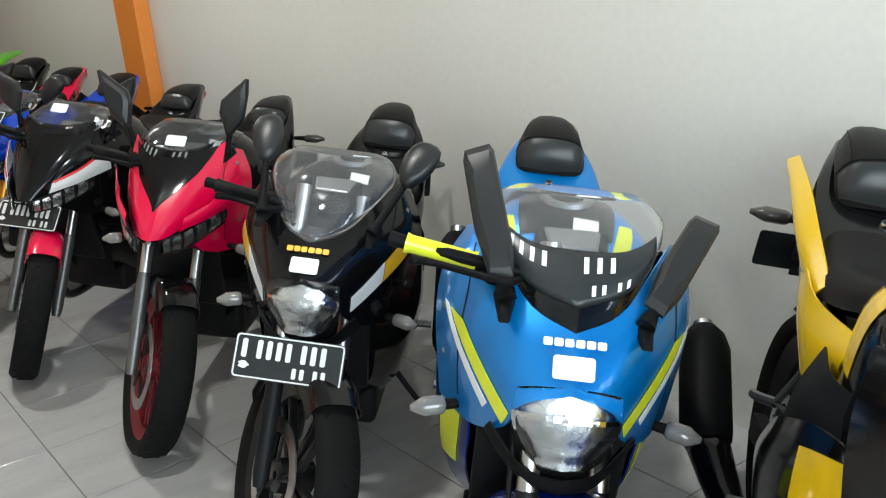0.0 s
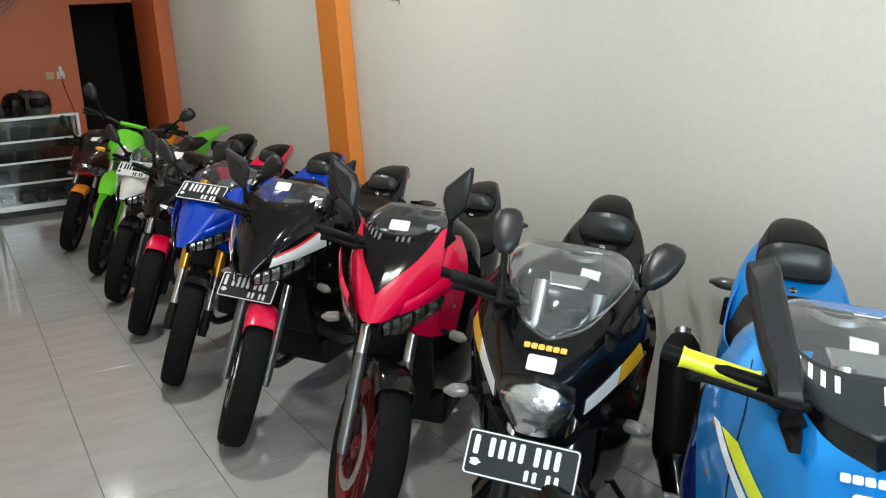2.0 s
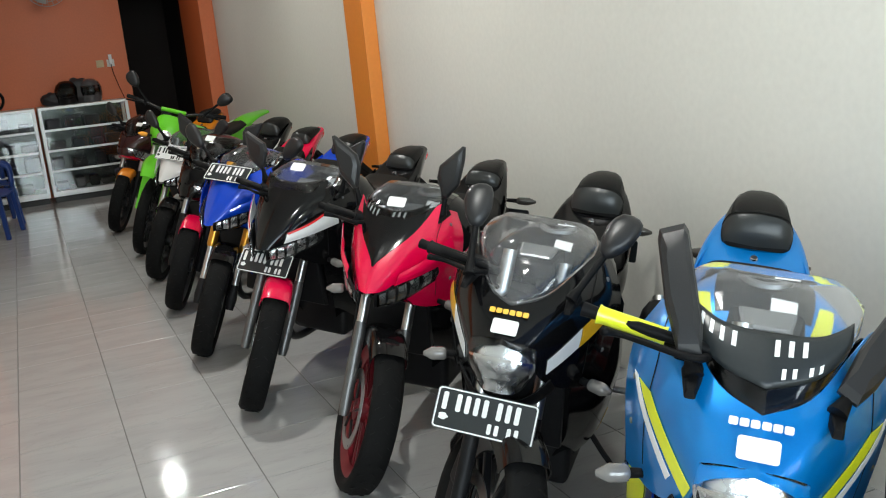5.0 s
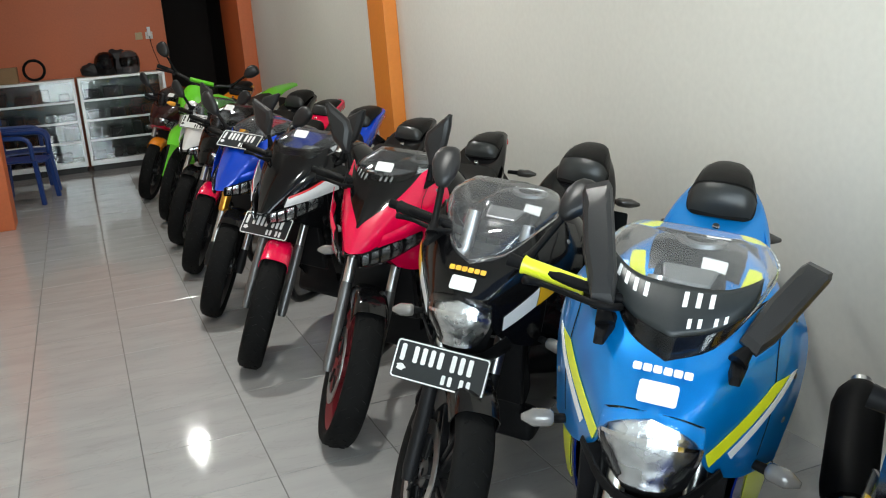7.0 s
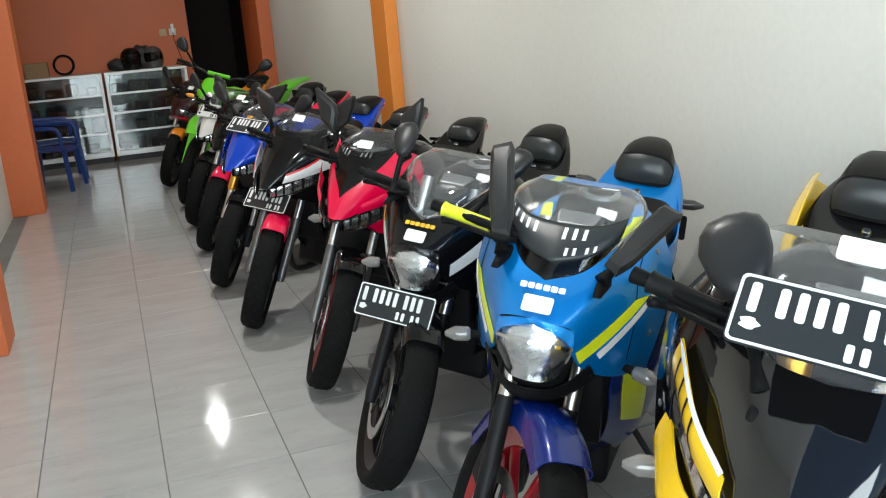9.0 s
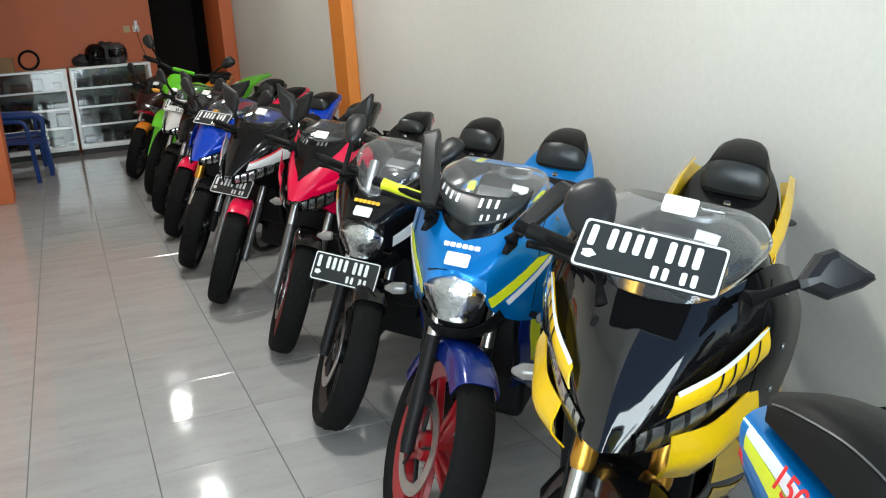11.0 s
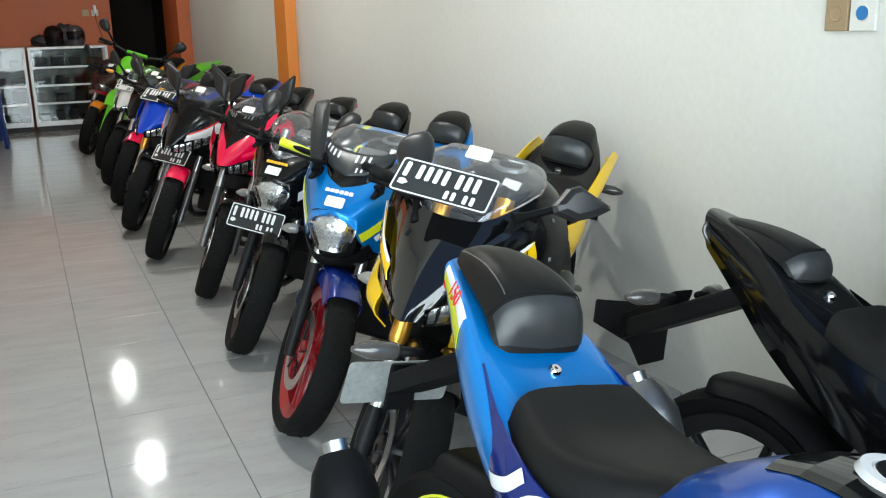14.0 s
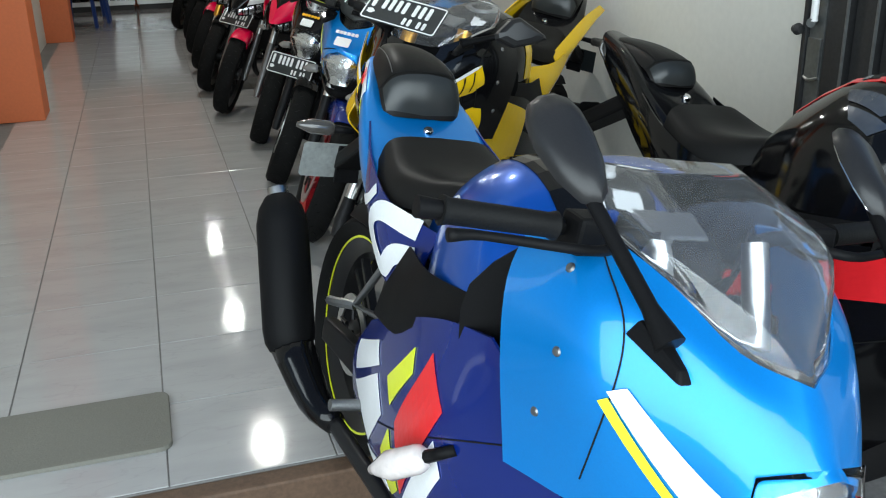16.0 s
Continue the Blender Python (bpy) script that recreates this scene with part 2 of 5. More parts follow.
def slab(poly, lo, hi, m=Matrix(), bevel=0.0, bm=None):
    """A flat plate: the outline poly (x, y) from z lo to hi, set by m."""
    bm = bm or bmesh.new()
    a = [bm.verts.new(m @ Vector((x, y, lo))) for x, y in poly]
    b = [bm.verts.new(m @ Vector((x, y, hi))) for x, y in poly]
    n = len(poly)
    bm.faces.new(a[::-1])
    cap = bm.faces.new(b)
    for i in range(n):
        bm.faces.new((a[i], a[(i + 1) % n], b[(i + 1) % n], b[i]))
    if bevel:
        bmesh.ops.bevel(bm, geom=list(cap.edges), offset=bevel, segments=2, affect="EDGES", profile=0.6)
    return bm


def rounded(w, h, r, k=4):
    pts = []
    for cx, cy, a0 in ((w / 2 - r, h / 2 - r, 0), (-w / 2 + r, h / 2 - r, 90), (-w / 2 + r, -h / 2 + r, 180), (w / 2 - r, -h / 2 + r, 270)):
        for i in range(k + 1):
            a = radians(a0 + 90 * i / k)
            pts.append((cx + r * math.cos(a), cy + r * math.sin(a)))
    return pts


# ---------------------------------------------------------------- paints and stuffs of the motorcycles
def paint(name, color, rough=0.22, flake=0.0):
    return mat(name, color, rough, flake, coat=0.7, coat_rough=0.05, spec=0.3, vary=0.05, big=6, fine=300, rvary=0.04)


BLUE = paint("metallic_blue_paint", (0.002, 0.215, 0.64), 0.33, 0.5)
DEEP = paint("dark_blue_paint", (0.001, 0.014, 0.150), 0.25, 0.15)
COBALT = paint("cobalt_blue_metallic_paint", (0.001, 0.078, 0.42), 0.30, 0.45)
ROYAL = paint("royal_blue_paint", (0.002, 0.05, 0.50), 0.25, 0.15)
BLACK = mat("gloss_black_paint", (0.004, 0.004, 0.0045), 0.10, spec=0.35, vary=0.1, big=6, fine=300, rvary=0.03)
PIANO = mat("polished_black_paint", (0.004, 0.004, 0.0045), 0.06, spec=0.5, coat=1.0, coat_rough=0.03, vary=0.1, big=6, fine=300, rvary=0.02)
RED = paint("gloss_red_paint", (0.72, 0.001, 0.055), 0.25)
YELLOW = paint("gloss_yellow_paint", (0.82, 0.52, 0.008), 0.25)
GREEN = paint("lime_green_paint", (0.13, 0.55, 0.02), 0.3)
WHITEP = paint("gloss_white_paint", (0.75, 0.75, 0.74), 0.25)
ORANGEP = paint("gloss_orange_paint", (0.75, 0.24, 0.01), 0.25)
MAROON = paint("dark_maroon_paint", (0.035, 0.01, 0.01), 0.2)
LEMON = mat("fluorescent_yellow_film", (0.72, 0.78, 0.02), 0.35, vary=0.05, coat=0.6)
AMBERF = mat("golden_yellow_film", (0.80, 0.42, 0.01), 0.35, vary=0.05, coat=0.6)
WHITEF = mat("white_film", (0.78, 0.79, 0.80), 0.4, vary=0.04, fine=150, coat=0.4)
REDF = mat("red_film", (0.70, 0.015, 0.02), 0.35, vary=0.05, coat=0.5)
PAPER = mat("white_paper_sticker", (0.82, 0.82, 0.80), 0.6, vary=0.06, fine=120)
RUBBER = mat("black_tyre_rubber", (0.008, 0.008, 0.008), 0.75, spec=0.10, vary=0.25, big=9, fine=160, bump=0.3)
GRIP = mat("black_grip_rubber", (0.008, 0.008, 0.008), 0.6, spec=0.15, vary=0.2, fine=220, bump=0.3)
PLASTIC = mat("matt_black_plastic", (0.006, 0.006, 0.0065), 0.5, spec=0.08, vary=0.2, big=7, fine=260, bump=0.15, bdist=0.0008)
MIRRORSHELL = mat("grained_black_plastic", (0.016, 0.016, 0.017), 0.36, spec=0.4, vary=0.2, big=7, fine=320, bump=0.2, bdist=0.0006)
PADFRONT = mat("smooth_grey_vinyl", (0.022, 0.024, 0.024), 0.30, spec=0.45, vary=0.15, big=6, fine=420, bump=0.25, bdist=0.0006)
VINYL = mat("black_seat_vinyl", (0.010, 0.0095, 0.009), 0.45, spec=0.13, vary=0.2, big=6, fine=420, bump=0.35, bdist=0.0008)
STEEL = mat("bare_steel", (0.55, 0.55, 0.54), 0.3, 1.0, vary=0.15, big=15, fine=160)
ALLOY = mat("satin_alloy", (0.22, 0.225, 0.23), 0.38, 0.9, vary=0.15, big=12, fine=200)
FORKSILVER = mat("cast_fork_alloy", (0.15, 0.15, 0.15), 0.4, 0.8, vary=0.15, big=12, fine=200)
CHROME = mat("chrome", (0.75, 0.75, 0.76), 0.08, 1.0)
GOLD = mat("gold_anodised", (0.75, 0.38, 0.06), 0.3, 0.9, vary=0.1)
ENGINE = mat("dark_engine_alloy", (0.011, 0.011, 0.012), 0.5, 0.2, spec=0.2, vary=0.3, big=12, fine=180, bump=0.25)
BLACKRIM = mat("black_rim_enamel", (0.012, 0.012, 0.013), 0.3, spec=0.3, vary=0.1)
REDRIM = mat("red_rim_enamel", (0.27, 0.007, 0.013), 0.3, vary=0.1, coat=0.5)
CRIMSON = mat("dark_red_rim_enamel", (0.16, 0.008, 0.015), 0.35, vary=0.1)
PLATEBLK = mat("black_plate_enamel", (0.016, 0.02, 0.022), 0.35, vary=0.15, fine=120)
PLATEWHT = mat("white_plate_enamel", (0.78, 0.79, 0.78), 0.4, vary=0.08, fine=140)
MIRROR = mat("mirror_glass", (0.85, 0.86, 0.88), 0.03, 1.0)
REFLECT = mat("headlamp_reflector", (0.70, 0.71, 0.73), 0.26, 1.0, vary=0.25, big=18, fine=40, bump=0.6, bdist=0.004)
CLEAR = mat("clear_screen", (0.90, 0.92, 0.95), 0.05, trans=0.975, ior=1.45)
SMOKE = mat("smoked_screen", (0.42, 0.45, 0.48), 0.05, trans=0.97, ior=1.45)
TINT = mat("dark_tinted_screen", (0.14, 0.15, 0.16), 0.06, trans=1.0, ior=1.45)
LENS = mat("clear_lens", (0.97, 0.98, 0.98), 0.04, trans=1.0, ior=1.3)
AMBERLENS = mat("amber_lens", (0.85, 0.36, 0.04), 0.15, coat=1.0, vary=0.1)
REDLENS = mat("red_lens", (0.55, 0.01, 0.01), 0.15, coat=1.0, vary=0.1)
DARKLENS = mat("smoked_indicator_lens", (0.06, 0.055, 0.05), 0.15, coat=0.6, vary=0.1, fine=60)
PINKLENS = mat("clear_indicator_lens", (0.62, 0.56, 0.54), 0.15, coat=1.0, vary=0.15, big=30, fine=60)
SMOKELENS = mat("grey_indicator_lens", (0.20, 0.19, 0.18), 0.12, coat=1.0, vary=0.1, fine=60)


# ---------------------------------------------------------------- parts that all motorcycles have
def wheel(parent, r, width, rim_mat, spokes, disc_side, disc_r, axle):
    """A wheel under parent at the axle: tyre, rim, spokes, hub, brake disc."""
    m = Matrix.Translation(axle)
    w, t = width / 2, r * 0.20
    prof = [(r - t, w * 0.62), (r - t * 0.72, w * 0.93), (r - t * 0.36, w), (r - t * 0.14, w * 0.80), (r - 0.004, w * 0.42), (r, 0), (r - 0.004, -w * 0.42), (r - t * 0.14, -w * 0.80), (r - t * 0.36, -w), (r - t * 0.72, -w * 0.93), (r - t, -w * 0.62)]
    wh = part("wheel", lathe([(r - t - 0.002, w * 0.66), (r - t + 0.008, w * 0.70), (r - t + 0.008, w * 0.60), (r - t - 0.026, w * 0.34), (r - t - 0.026, -w * 0.34), (r - t + 0.008, -w * 0.60), (r - t + 0.008, -w * 0.70), (r - t - 0.002, -w * 0.66), (r - t - 0.036, -w * 0.34), (r - t - 0.036, w * 0.34)], 44, m), rim_mat, parent, smooth=40)
    part("tyre", lathe(prof, 48, m), RUBBER, wh, smooth=50)
    bm = bmesh.new()
    groove = 22
    for k in range(groove):
        for s in (1, -1):
            a = 2 * math.pi * (k + (0.5 if s < 0 else 0)) / groove
            for q in range(2):
                f = 0.22 + 0.36 * q
                aa = a + 0.10 * q
                rr = r + 0.0006 - t * 0.14 * (f / 0.85) ** 2
                n = Matrix.Translation(axle) @ Matrix.Rotation(-aa, 4, "Y") @ Matrix.Translation((rr, s * w * f, 0)) @ Matrix.Rotation(radians(-38 * s), 4, "X")
                box((-0.003, -0.010, -0.0013), (0.0004, 0.010, 0.0013), bm=bm)
                for vert in bm.verts[-8:]:
                    vert.co = n @ vert.co
    tread = part("tread_groove", bm, GRIP, wh)
    tagged(tread, kind="stuff")
    hub = part("hub", lathe([(0.012, -w * 0.9), (0.042, -w * 0.85), (0.047, 0), (0.042, w * 0.85), (0.012, w * 0.9)], 20, m), rim_mat, wh, smooth=40)
    for k in range(spokes):
        a = 2 * math.pi * k / spokes
        for da in (-0.13, 0.13):
            d = Vector((math.cos(a), 0, math.sin(a)))
            e = Vector((math.cos(a + da), 0, math.sin(a + da)))
            s = Vector((-math.sin(a), 0, math.cos(a)))
            c = Vector(axle)
            yy = Vector((0, 0.011, 0))
            p0, p1 = c + d * 0.04 + s * da * 0.09, c + e * (r - t - 0.03)
            q = s * 0.010
            part("spoke", hull_box((p0 - q - yy, p0 + q - yy, p0 + q + yy, p0 - q + yy, p1 - q * 0.8 - yy, p1 + q * 0.8 - yy, p1 + q * 0.8 + yy, p1 - q * 0.8 + yy), 0.003, 1), rim_mat, wh)
    y = disc_side * (w * 0.9 + 0.004)
    part("brake_disc", lathe([(disc_r * 0.74, y - 0.002), (disc_r, y - 0.002), (disc_r, y + 0.002), (disc_r * 0.74, y + 0.002)], 40, m), STEEL, wh, "bright steel brake disc")
    for k in range(5):
        a = 2 * math.pi * k / 5 + 0.3
        part("disc_carrier", tube([Vector(axle) + Vector((math.cos(a) * 0.04, y, math.sin(a) * 0.04)), Vector(axle) + Vector((math.cos(a + 0.2) * disc_r * 0.76, y, math.sin(a + 0.2) * disc_r * 0.76))], 0.005, 6), BLACKRIM, wh)
    return wh


def indicator(parent, base, tip, lens, fat=1.0):
    base, tip = Vector(base), Vector(tip)
    d = tip - base
    stem = part("indicator", tube([base, base + d * 0.35], [0.009, 0.011], 8), PLASTIC, parent, smooth=True)
    part("lens", tube([base + d * 0.33, base + d * 0.42, base + d * 0.75, tip], [0.010 * fat, 0.018 * fat, 0.019 * fat, 0.006 * fat], 12, smooth_path=3), lens, stem, smooth=True)
    return stem


def mirror(parent, base, tip, width, turn, head=0.5, shape="oval", shell=None):
    """A mirror from its foot to its tip; head: the share of the length that the shell takes; turn: its twist."""
    base, tip = Vector(base), Vector(tip)
    d = tip - base
    stem = part("mirror", tube([base - d * 0.02, base + d * 0.12, base + d * (1 - head) + d * 0.06], [0.018, 0.010, 0.009], 10), PLASTIC, parent, smooth=40)
    part("foot", hull_box([base + Vector(c) for c in ((-.045, -.022, -.014), (.045, -.010, -.030), (.045, .010, -.030), (-.045, .022, -.014), (-.036, -.014, .008), (.036, -.006, -.016), (.036, .006, -.016), (-.036, .014, .008))], .004), PLASTIC, stem)
    z = d.normalized()
    y = Vector((-1, 0, 0))
    y = Matrix.Rotation(radians(turn), 3, z) @ (y - z * y.dot(z)).normalized()
    x = y.cross(z)
    m = Matrix((x, y, z)).transposed().to_4x4()
    m.translation = base + d * (1 - head)
    n = d.length * head
    poly = {"oval": [(0.06, 0.0), (0.24, 0.08), (0.42, 0.30), (0.50, 0.55), (0.49, 0.80), (0.40, 0.94), (0.22, 1.0), (-0.05, 1.0), (-0.30, 0.94), (-0.44, 0.80), (-0.50, 0.58), (-0.40, 0.28), (-0.20, 0.06)],
            "ear": [(0.10, 0.0), (0.50, 0.30), (0.50, 0.78), (0.42, 1.0), (0.30, 1.0), (-0.50, 0.56), (-0.50, 0.34), (-0.10, 0.0)],
            "blade": [(0.30, 0.0), (0.46, 0.20), (0.50, 0.94), (0.40, 1.0), (-0.34, 0.98), (-0.44, 0.90), (-0.50, 0.40), (-0.34, 0.02)]}[shape]
    outline = [(px * width, pz * n) for px, pz in poly]
    k = m @ Matrix.Rotation(radians(90), 4, "X")
    bm = bmesh.new()
    rings = []
    for depth, f in ((0.0, 1.0), (0.010, 1.01), (0.020, 0.88), (0.027, 0.60)):
        cx, cy = 0.0, n * 0.5
        rings.append([bm.verts.new(k @ Vector((cx + (px - cx) * f, cy + (py - cy) * f, depth))) for px, py in outline])
    for a, b in zip(rings, rings[1:]):
        for i in range(len(a)):
            bm.faces.new((a[i], a[(i + 1) % len(a)], b[(i + 1) % len(a)], b[i]))
    bm.faces.new(rings[0][::-1])
    bm.faces.new(rings[-1])
    part("shell", bm, shell or MIRRORSHELL, stem, smooth=50 if shape == "oval" else 20)
    cx, cy = 0.0, n * 0.5
    part("glass", slab([(cx + (px - cx) * 0.88, cy + (py - cy) * 0.9) for px, py in outline], -0.003, -0.0005, k), MIRROR, stem)
    return stem


def bars(parent, m, count_top, count_low, w, h, white):
    """Rows of upright bars in place of a plate's characters."""
    for counts, x, cw, cy, ch, gap in ((count_top, -w * 0.44, w * 0.062, h * 0.17, h * 0.42, w * 0.05), (count_low, w * 0.04, w * 0.050, -h * 0.27, h * 0.24, w * 0.05)):
        for n in counts:
            for i in range(n):
                part("character_bar", slab(rounded(cw * 0.78, ch, cw * 0.25, 2), 0.0014, 0.0032, m @ Matrix.Translation((x + cw / 2, cy, 0))), white, parent)
                x += cw * 1.42
            x += gap


def number_plate(parent, m, w=0.262, h=0.105, base=PLATEBLK, ink=PLATEWHT, border=True):
    """A pressed metal plate, its face towards local z, with plain bars for its characters."""
    p = part("number_plate", slab(rounded(w, h, 0.010), -0.0015, 0.0015, m), base, parent)
    if border:
        outer, inner = rounded(w * 0.985, h * 0.965, 0.009), rounded(w * 0.955, h * 0.895, 0.007)
        bm = bmesh.new()
        k = len(outer)
        ring = [[bm.verts.new(m @ Vector((x, y, z))) for x, y in pts] for pts, z in ((outer, 0.0012), (outer, 0.003), (inner, 0.003), (inner, 0.0012))]
        for a, b in zip(ring, ring[1:] + ring[:1]):
            for i in range(k):
                bm.faces.new((a[i], a[(i + 1) % k], b[(i + 1) % k], b[i]))
        part("border", bm, ink, p)
    bars(p, m, (1, 4, 3), (2, 2), w, h, ink)
    part("emblem", slab([(math.cos(a) * 0.012 * (1 + 0.25 * math.cos(5 * a)), math.sin(a) * 0.009) for a in [2 * math.pi * i / 20 for i in range(20)]], 0.0018, 0.0030, m @ Matrix.Translation((-w * 0.40, -h * 0.20, 0))), ink, p)
    return p


def facing(at, out, up=(0, 0, 1)):
    """A pose at a place whose local z points out and whose y points up as far as it can."""
    z = Vector(out).normalized()
    x = Vector(up).cross(z).normalized()
    y = z.cross(x)
    m = Matrix((x, y, z)).transposed().to_4x4()
    m.translation = at
    return m


# control nets of a small sport motorcycle: x ahead, y to its left, z up, from under the front axle; left half
COWL = [
    [(-0.128, 0.000, 0.855), (-0.180, 0.074, 0.875), (-0.268, 0.132, 0.928), (-0.355, 0.172, 0.950), (-0.430, 0.196, 0.930)],
    [(-0.100, 0.000, 0.822), (-0.142, 0.086, 0.838), (-0.222, 0.152, 0.872), (-0.315, 0.206, 0.878), (-0.412, 0.234, 0.856)],
    [(-0.074, 0.000, 0.792), (-0.098, 0.078, 0.782), (-0.175, 0.142, 0.785), (-0.275, 0.205, 0.780), (-0.388, 0.240, 0.756)],
    [(-0.056, 0.000, 0.762), (-0.084, 0.076, 0.722), (-0.124, 0.102, 0.655), (-0.225, 0.158, 0.622), (-0.362, 0.218, 0.605)],
]
SCREEN = [
    [(-0.128, 0.000, 0.846), (-0.186, 0.072, 0.873), (-0.277, 0.128, 0.927), (-0.372, 0.156, 0.955)],
    [(-0.208, 0.000, 0.930), (-0.228, 0.080, 0.938), (-0.292, 0.138, 0.966), (-0.388, 0.160, 0.982)],
    [(-0.297, 0.000, 1.005), (-0.310, 0.080, 1.006), (-0.356, 0.134, 1.010), (-0.420, 0.152, 1.012)],
    [(-0.395, 0.000, 1.066), (-0.402, 0.062, 1.064), (-0.424, 0.108, 1.056), (-0.446, 0.134, 1.040)],
]
LAMP = [
    [(-0.074, 0.000, 0.762), (-0.080, 0.042, 0.757), (-0.098, 0.072, 0.744)],
    [(-0.050, 0.000, 0.700), (-0.058, 0.044, 0.698), (-0.088, 0.074, 0.692)],
    [(-0.062, 0.000, 0.622), (-0.070, 0.034, 0.623), (-0.094, 0.056, 0.630)],
]
BEZEL = [
    [(-0.100, 0.000, 0.776), (-0.106, 0.050, 0.770), (-0.126, 0.088, 0.748)],
    [(-0.074, 0.000, 0.702), (-0.084, 0.052, 0.698), (-0.110, 0.100, 0.690)],
    [(-0.078, 0.000, 0.606), (-0.088, 0.042, 0.606), (-0.116, 0.080, 0.616)],
]
CHIN = [
    [(-0.054, 0.000, 0.608), (-0.070, 0.045, 0.608), (-0.102, 0.080, 0.616), (-0.132, 0.124, 0.660)],
    [(-0.062, 0.000, 0.578), (-0.080, 0.045, 0.578), (-0.118, 0.086, 0.590), (-0.167, 0.130, 0.628)],
    [(-0.120, 0.000, 0.555), (-0.135, 0.045, 0.556), (-0.165, 0.082, 0.566), (-0.207, 0.120, 0.596)],
]
FLANK = [
    [(-0.420, 0.222, 0.745), (-0.550, 0.232, 0.710), (-0.740, 0.218, 0.620), (-0.930, 0.180, 0.520)],
    [(-0.265, 0.160, 0.615), (-0.520, 0.232, 0.555), (-0.770, 0.222, 0.480), (-0.990, 0.180, 0.420)],
    [(-0.345, 0.150, 0.440), (-0.550, 0.196, 0.350), (-0.790, 0.182, 0.290), (-1.010, 0.150, 0.290)],
    [(-0.470, 0.095, 0.280), (-0.610, 0.118, 0.205), (-0.810, 0.115, 0.185), (-0.990, 0.095, 0.230)],
]
TANK = [
    [(-0.470, 0.000, 0.860), (-0.470, 0.095, 0.848), (-0.475, 0.165, 0.795), (-0.480, 0.185, 0.705)],
    [(-0.570, 0.000, 0.942), (-0.570, 0.105, 0.926), (-0.572, 0.188, 0.850), (-0.580, 0.200, 0.715)],
    [(-0.700, 0.000, 0.938), (-0.700, 0.090, 0.926), (-0.712, 0.168, 0.846), (-0.730, 0.176, 0.700)],
    [(-0.825, 0.000, 0.872), (-0.828, 0.064, 0.860), (-0.848, 0.112, 0.785), (-0.858, 0.118, 0.680)],
    [(-0.900, 0.000, 0.798), (-0.900, 0.060, 0.790), (-0.910, 0.100, 0.742), (-0.910, 0.110, 0.660)],
]
SEAT = [
    [(-0.850, 0.000, 0.832), (-0.855, 0.070, 0.824), (-0.862, 0.092, 0.770)],
    [(-0.945, 0.000, 0.806), (-0.950, 0.112, 0.800), (-0.956, 0.146, 0.742)],
    [(-1.045, 0.000, 0.800), (-1.045, 0.132, 0.795), (-1.050, 0.168, 0.742)],
    [(-1.150, 0.000, 0.832), (-1.146, 0.112, 0.826), (-1.140, 0.142, 0.782)],
]
PILLION = [
    [(-1.252, 0.000, 0.852), (-1.254, 0.058, 0.851), (-1.260, 0.090, 0.850), (-1.268, 0.104, 0.848)],
    [(-1.252, 0.000, 0.906), (-1.256, 0.062, 0.903), (-1.266, 0.096, 0.892), (-1.280, 0.114, 0.870)],
    [(-1.278, 0.000, 0.952), (-1.282, 0.060, 0.948), (-1.292, 0.094, 0.933), (-1.306, 0.114, 0.896)],
    [(-1.360, 0.000, 0.976), (-1.360, 0.054, 0.972), (-1.364, 0.084, 0.956), (-1.370, 0.102, 0.920)],
    [(-1.450, 0.000, 0.976), (-1.448, 0.042, 0.972), (-1.444, 0.064, 0.956), (-1.440, 0.078, 0.932)],
    [(-1.516, 0.000, 0.954), (-1.508, 0.028, 0.951), (-1.498, 0.042, 0.944), (-1.492, 0.050, 0.934)],
]
TAIL = [
    [(-1.030, 0.000, 0.755), (-1.030, 0.110, 0.752), (-1.030, 0.165, 0.712), (-1.030, 0.155, 0.640), (-1.040, 0.080, 0.570)],
    [(-1.135, 0.000, 0.796), (-1.135, 0.115, 0.792), (-1.140, 0.178, 0.765), (-1.155, 0.160, 0.690), (-1.175, 0.085, 0.625)],
    [(-1.255, 0.000, 0.848), (-1.255, 0.118, 0.850), (-1.258, 0.162, 0.832), (-1.275, 0.140, 0.755), (-1.290, 0.075, 0.690)],
    [(-1.375, 0.000, 0.905), (-1.375, 0.092, 0.905), (-1.375, 0.118, 0.888), (-1.385, 0.104, 0.820), (-1.390, 0.060, 0.765)],
    [(-1.530, 0.000, 0.935), (-1.525, 0.034, 0.932), (-1.520, 0.056, 0.918), (-1.515, 0.050, 0.880), (-1.510, 0.032, 0.848)],
]
WING = [
    [(-1.000, .140, .770), (-1.130, .150, .840), (-1.260, .148, .888), (-1.420, .142, .915)],
    [(-1.010, .160, .740), (-1.150, .174, .802), (-1.290, .172, .855), (-1.450, .158, .892)],
    [(-1.030, .150, .690), (-1.170, .155, .750), (-1.310, .146, .820), (-1.430, .116, .880)],
]
SHIELD = [
    [(-.150, 0, .890), (-.180, .085, .895), (-.262, .150, .935)],
    [(-.075, 0, .820), (-.110, .085, .822), (-.195, .150, .842)],
    [(-.010, 0, .745), (-.040, .066, .742), (-.110, .115, .738)],
    [(.045, 0, .668), (.026, .026, .670), (-.006, .050, .676)],
]
SLANT = [
    [(.010, .034, .700), (-.070, .100, .728), (-.200, .178, .770)],
    [(.014, .034, .678), (-.068, .106, .700), (-.205, .184, .745)],
    [(.006, .030, .655), (-.080, .096, .664), (-.210, .172, .715)],
]
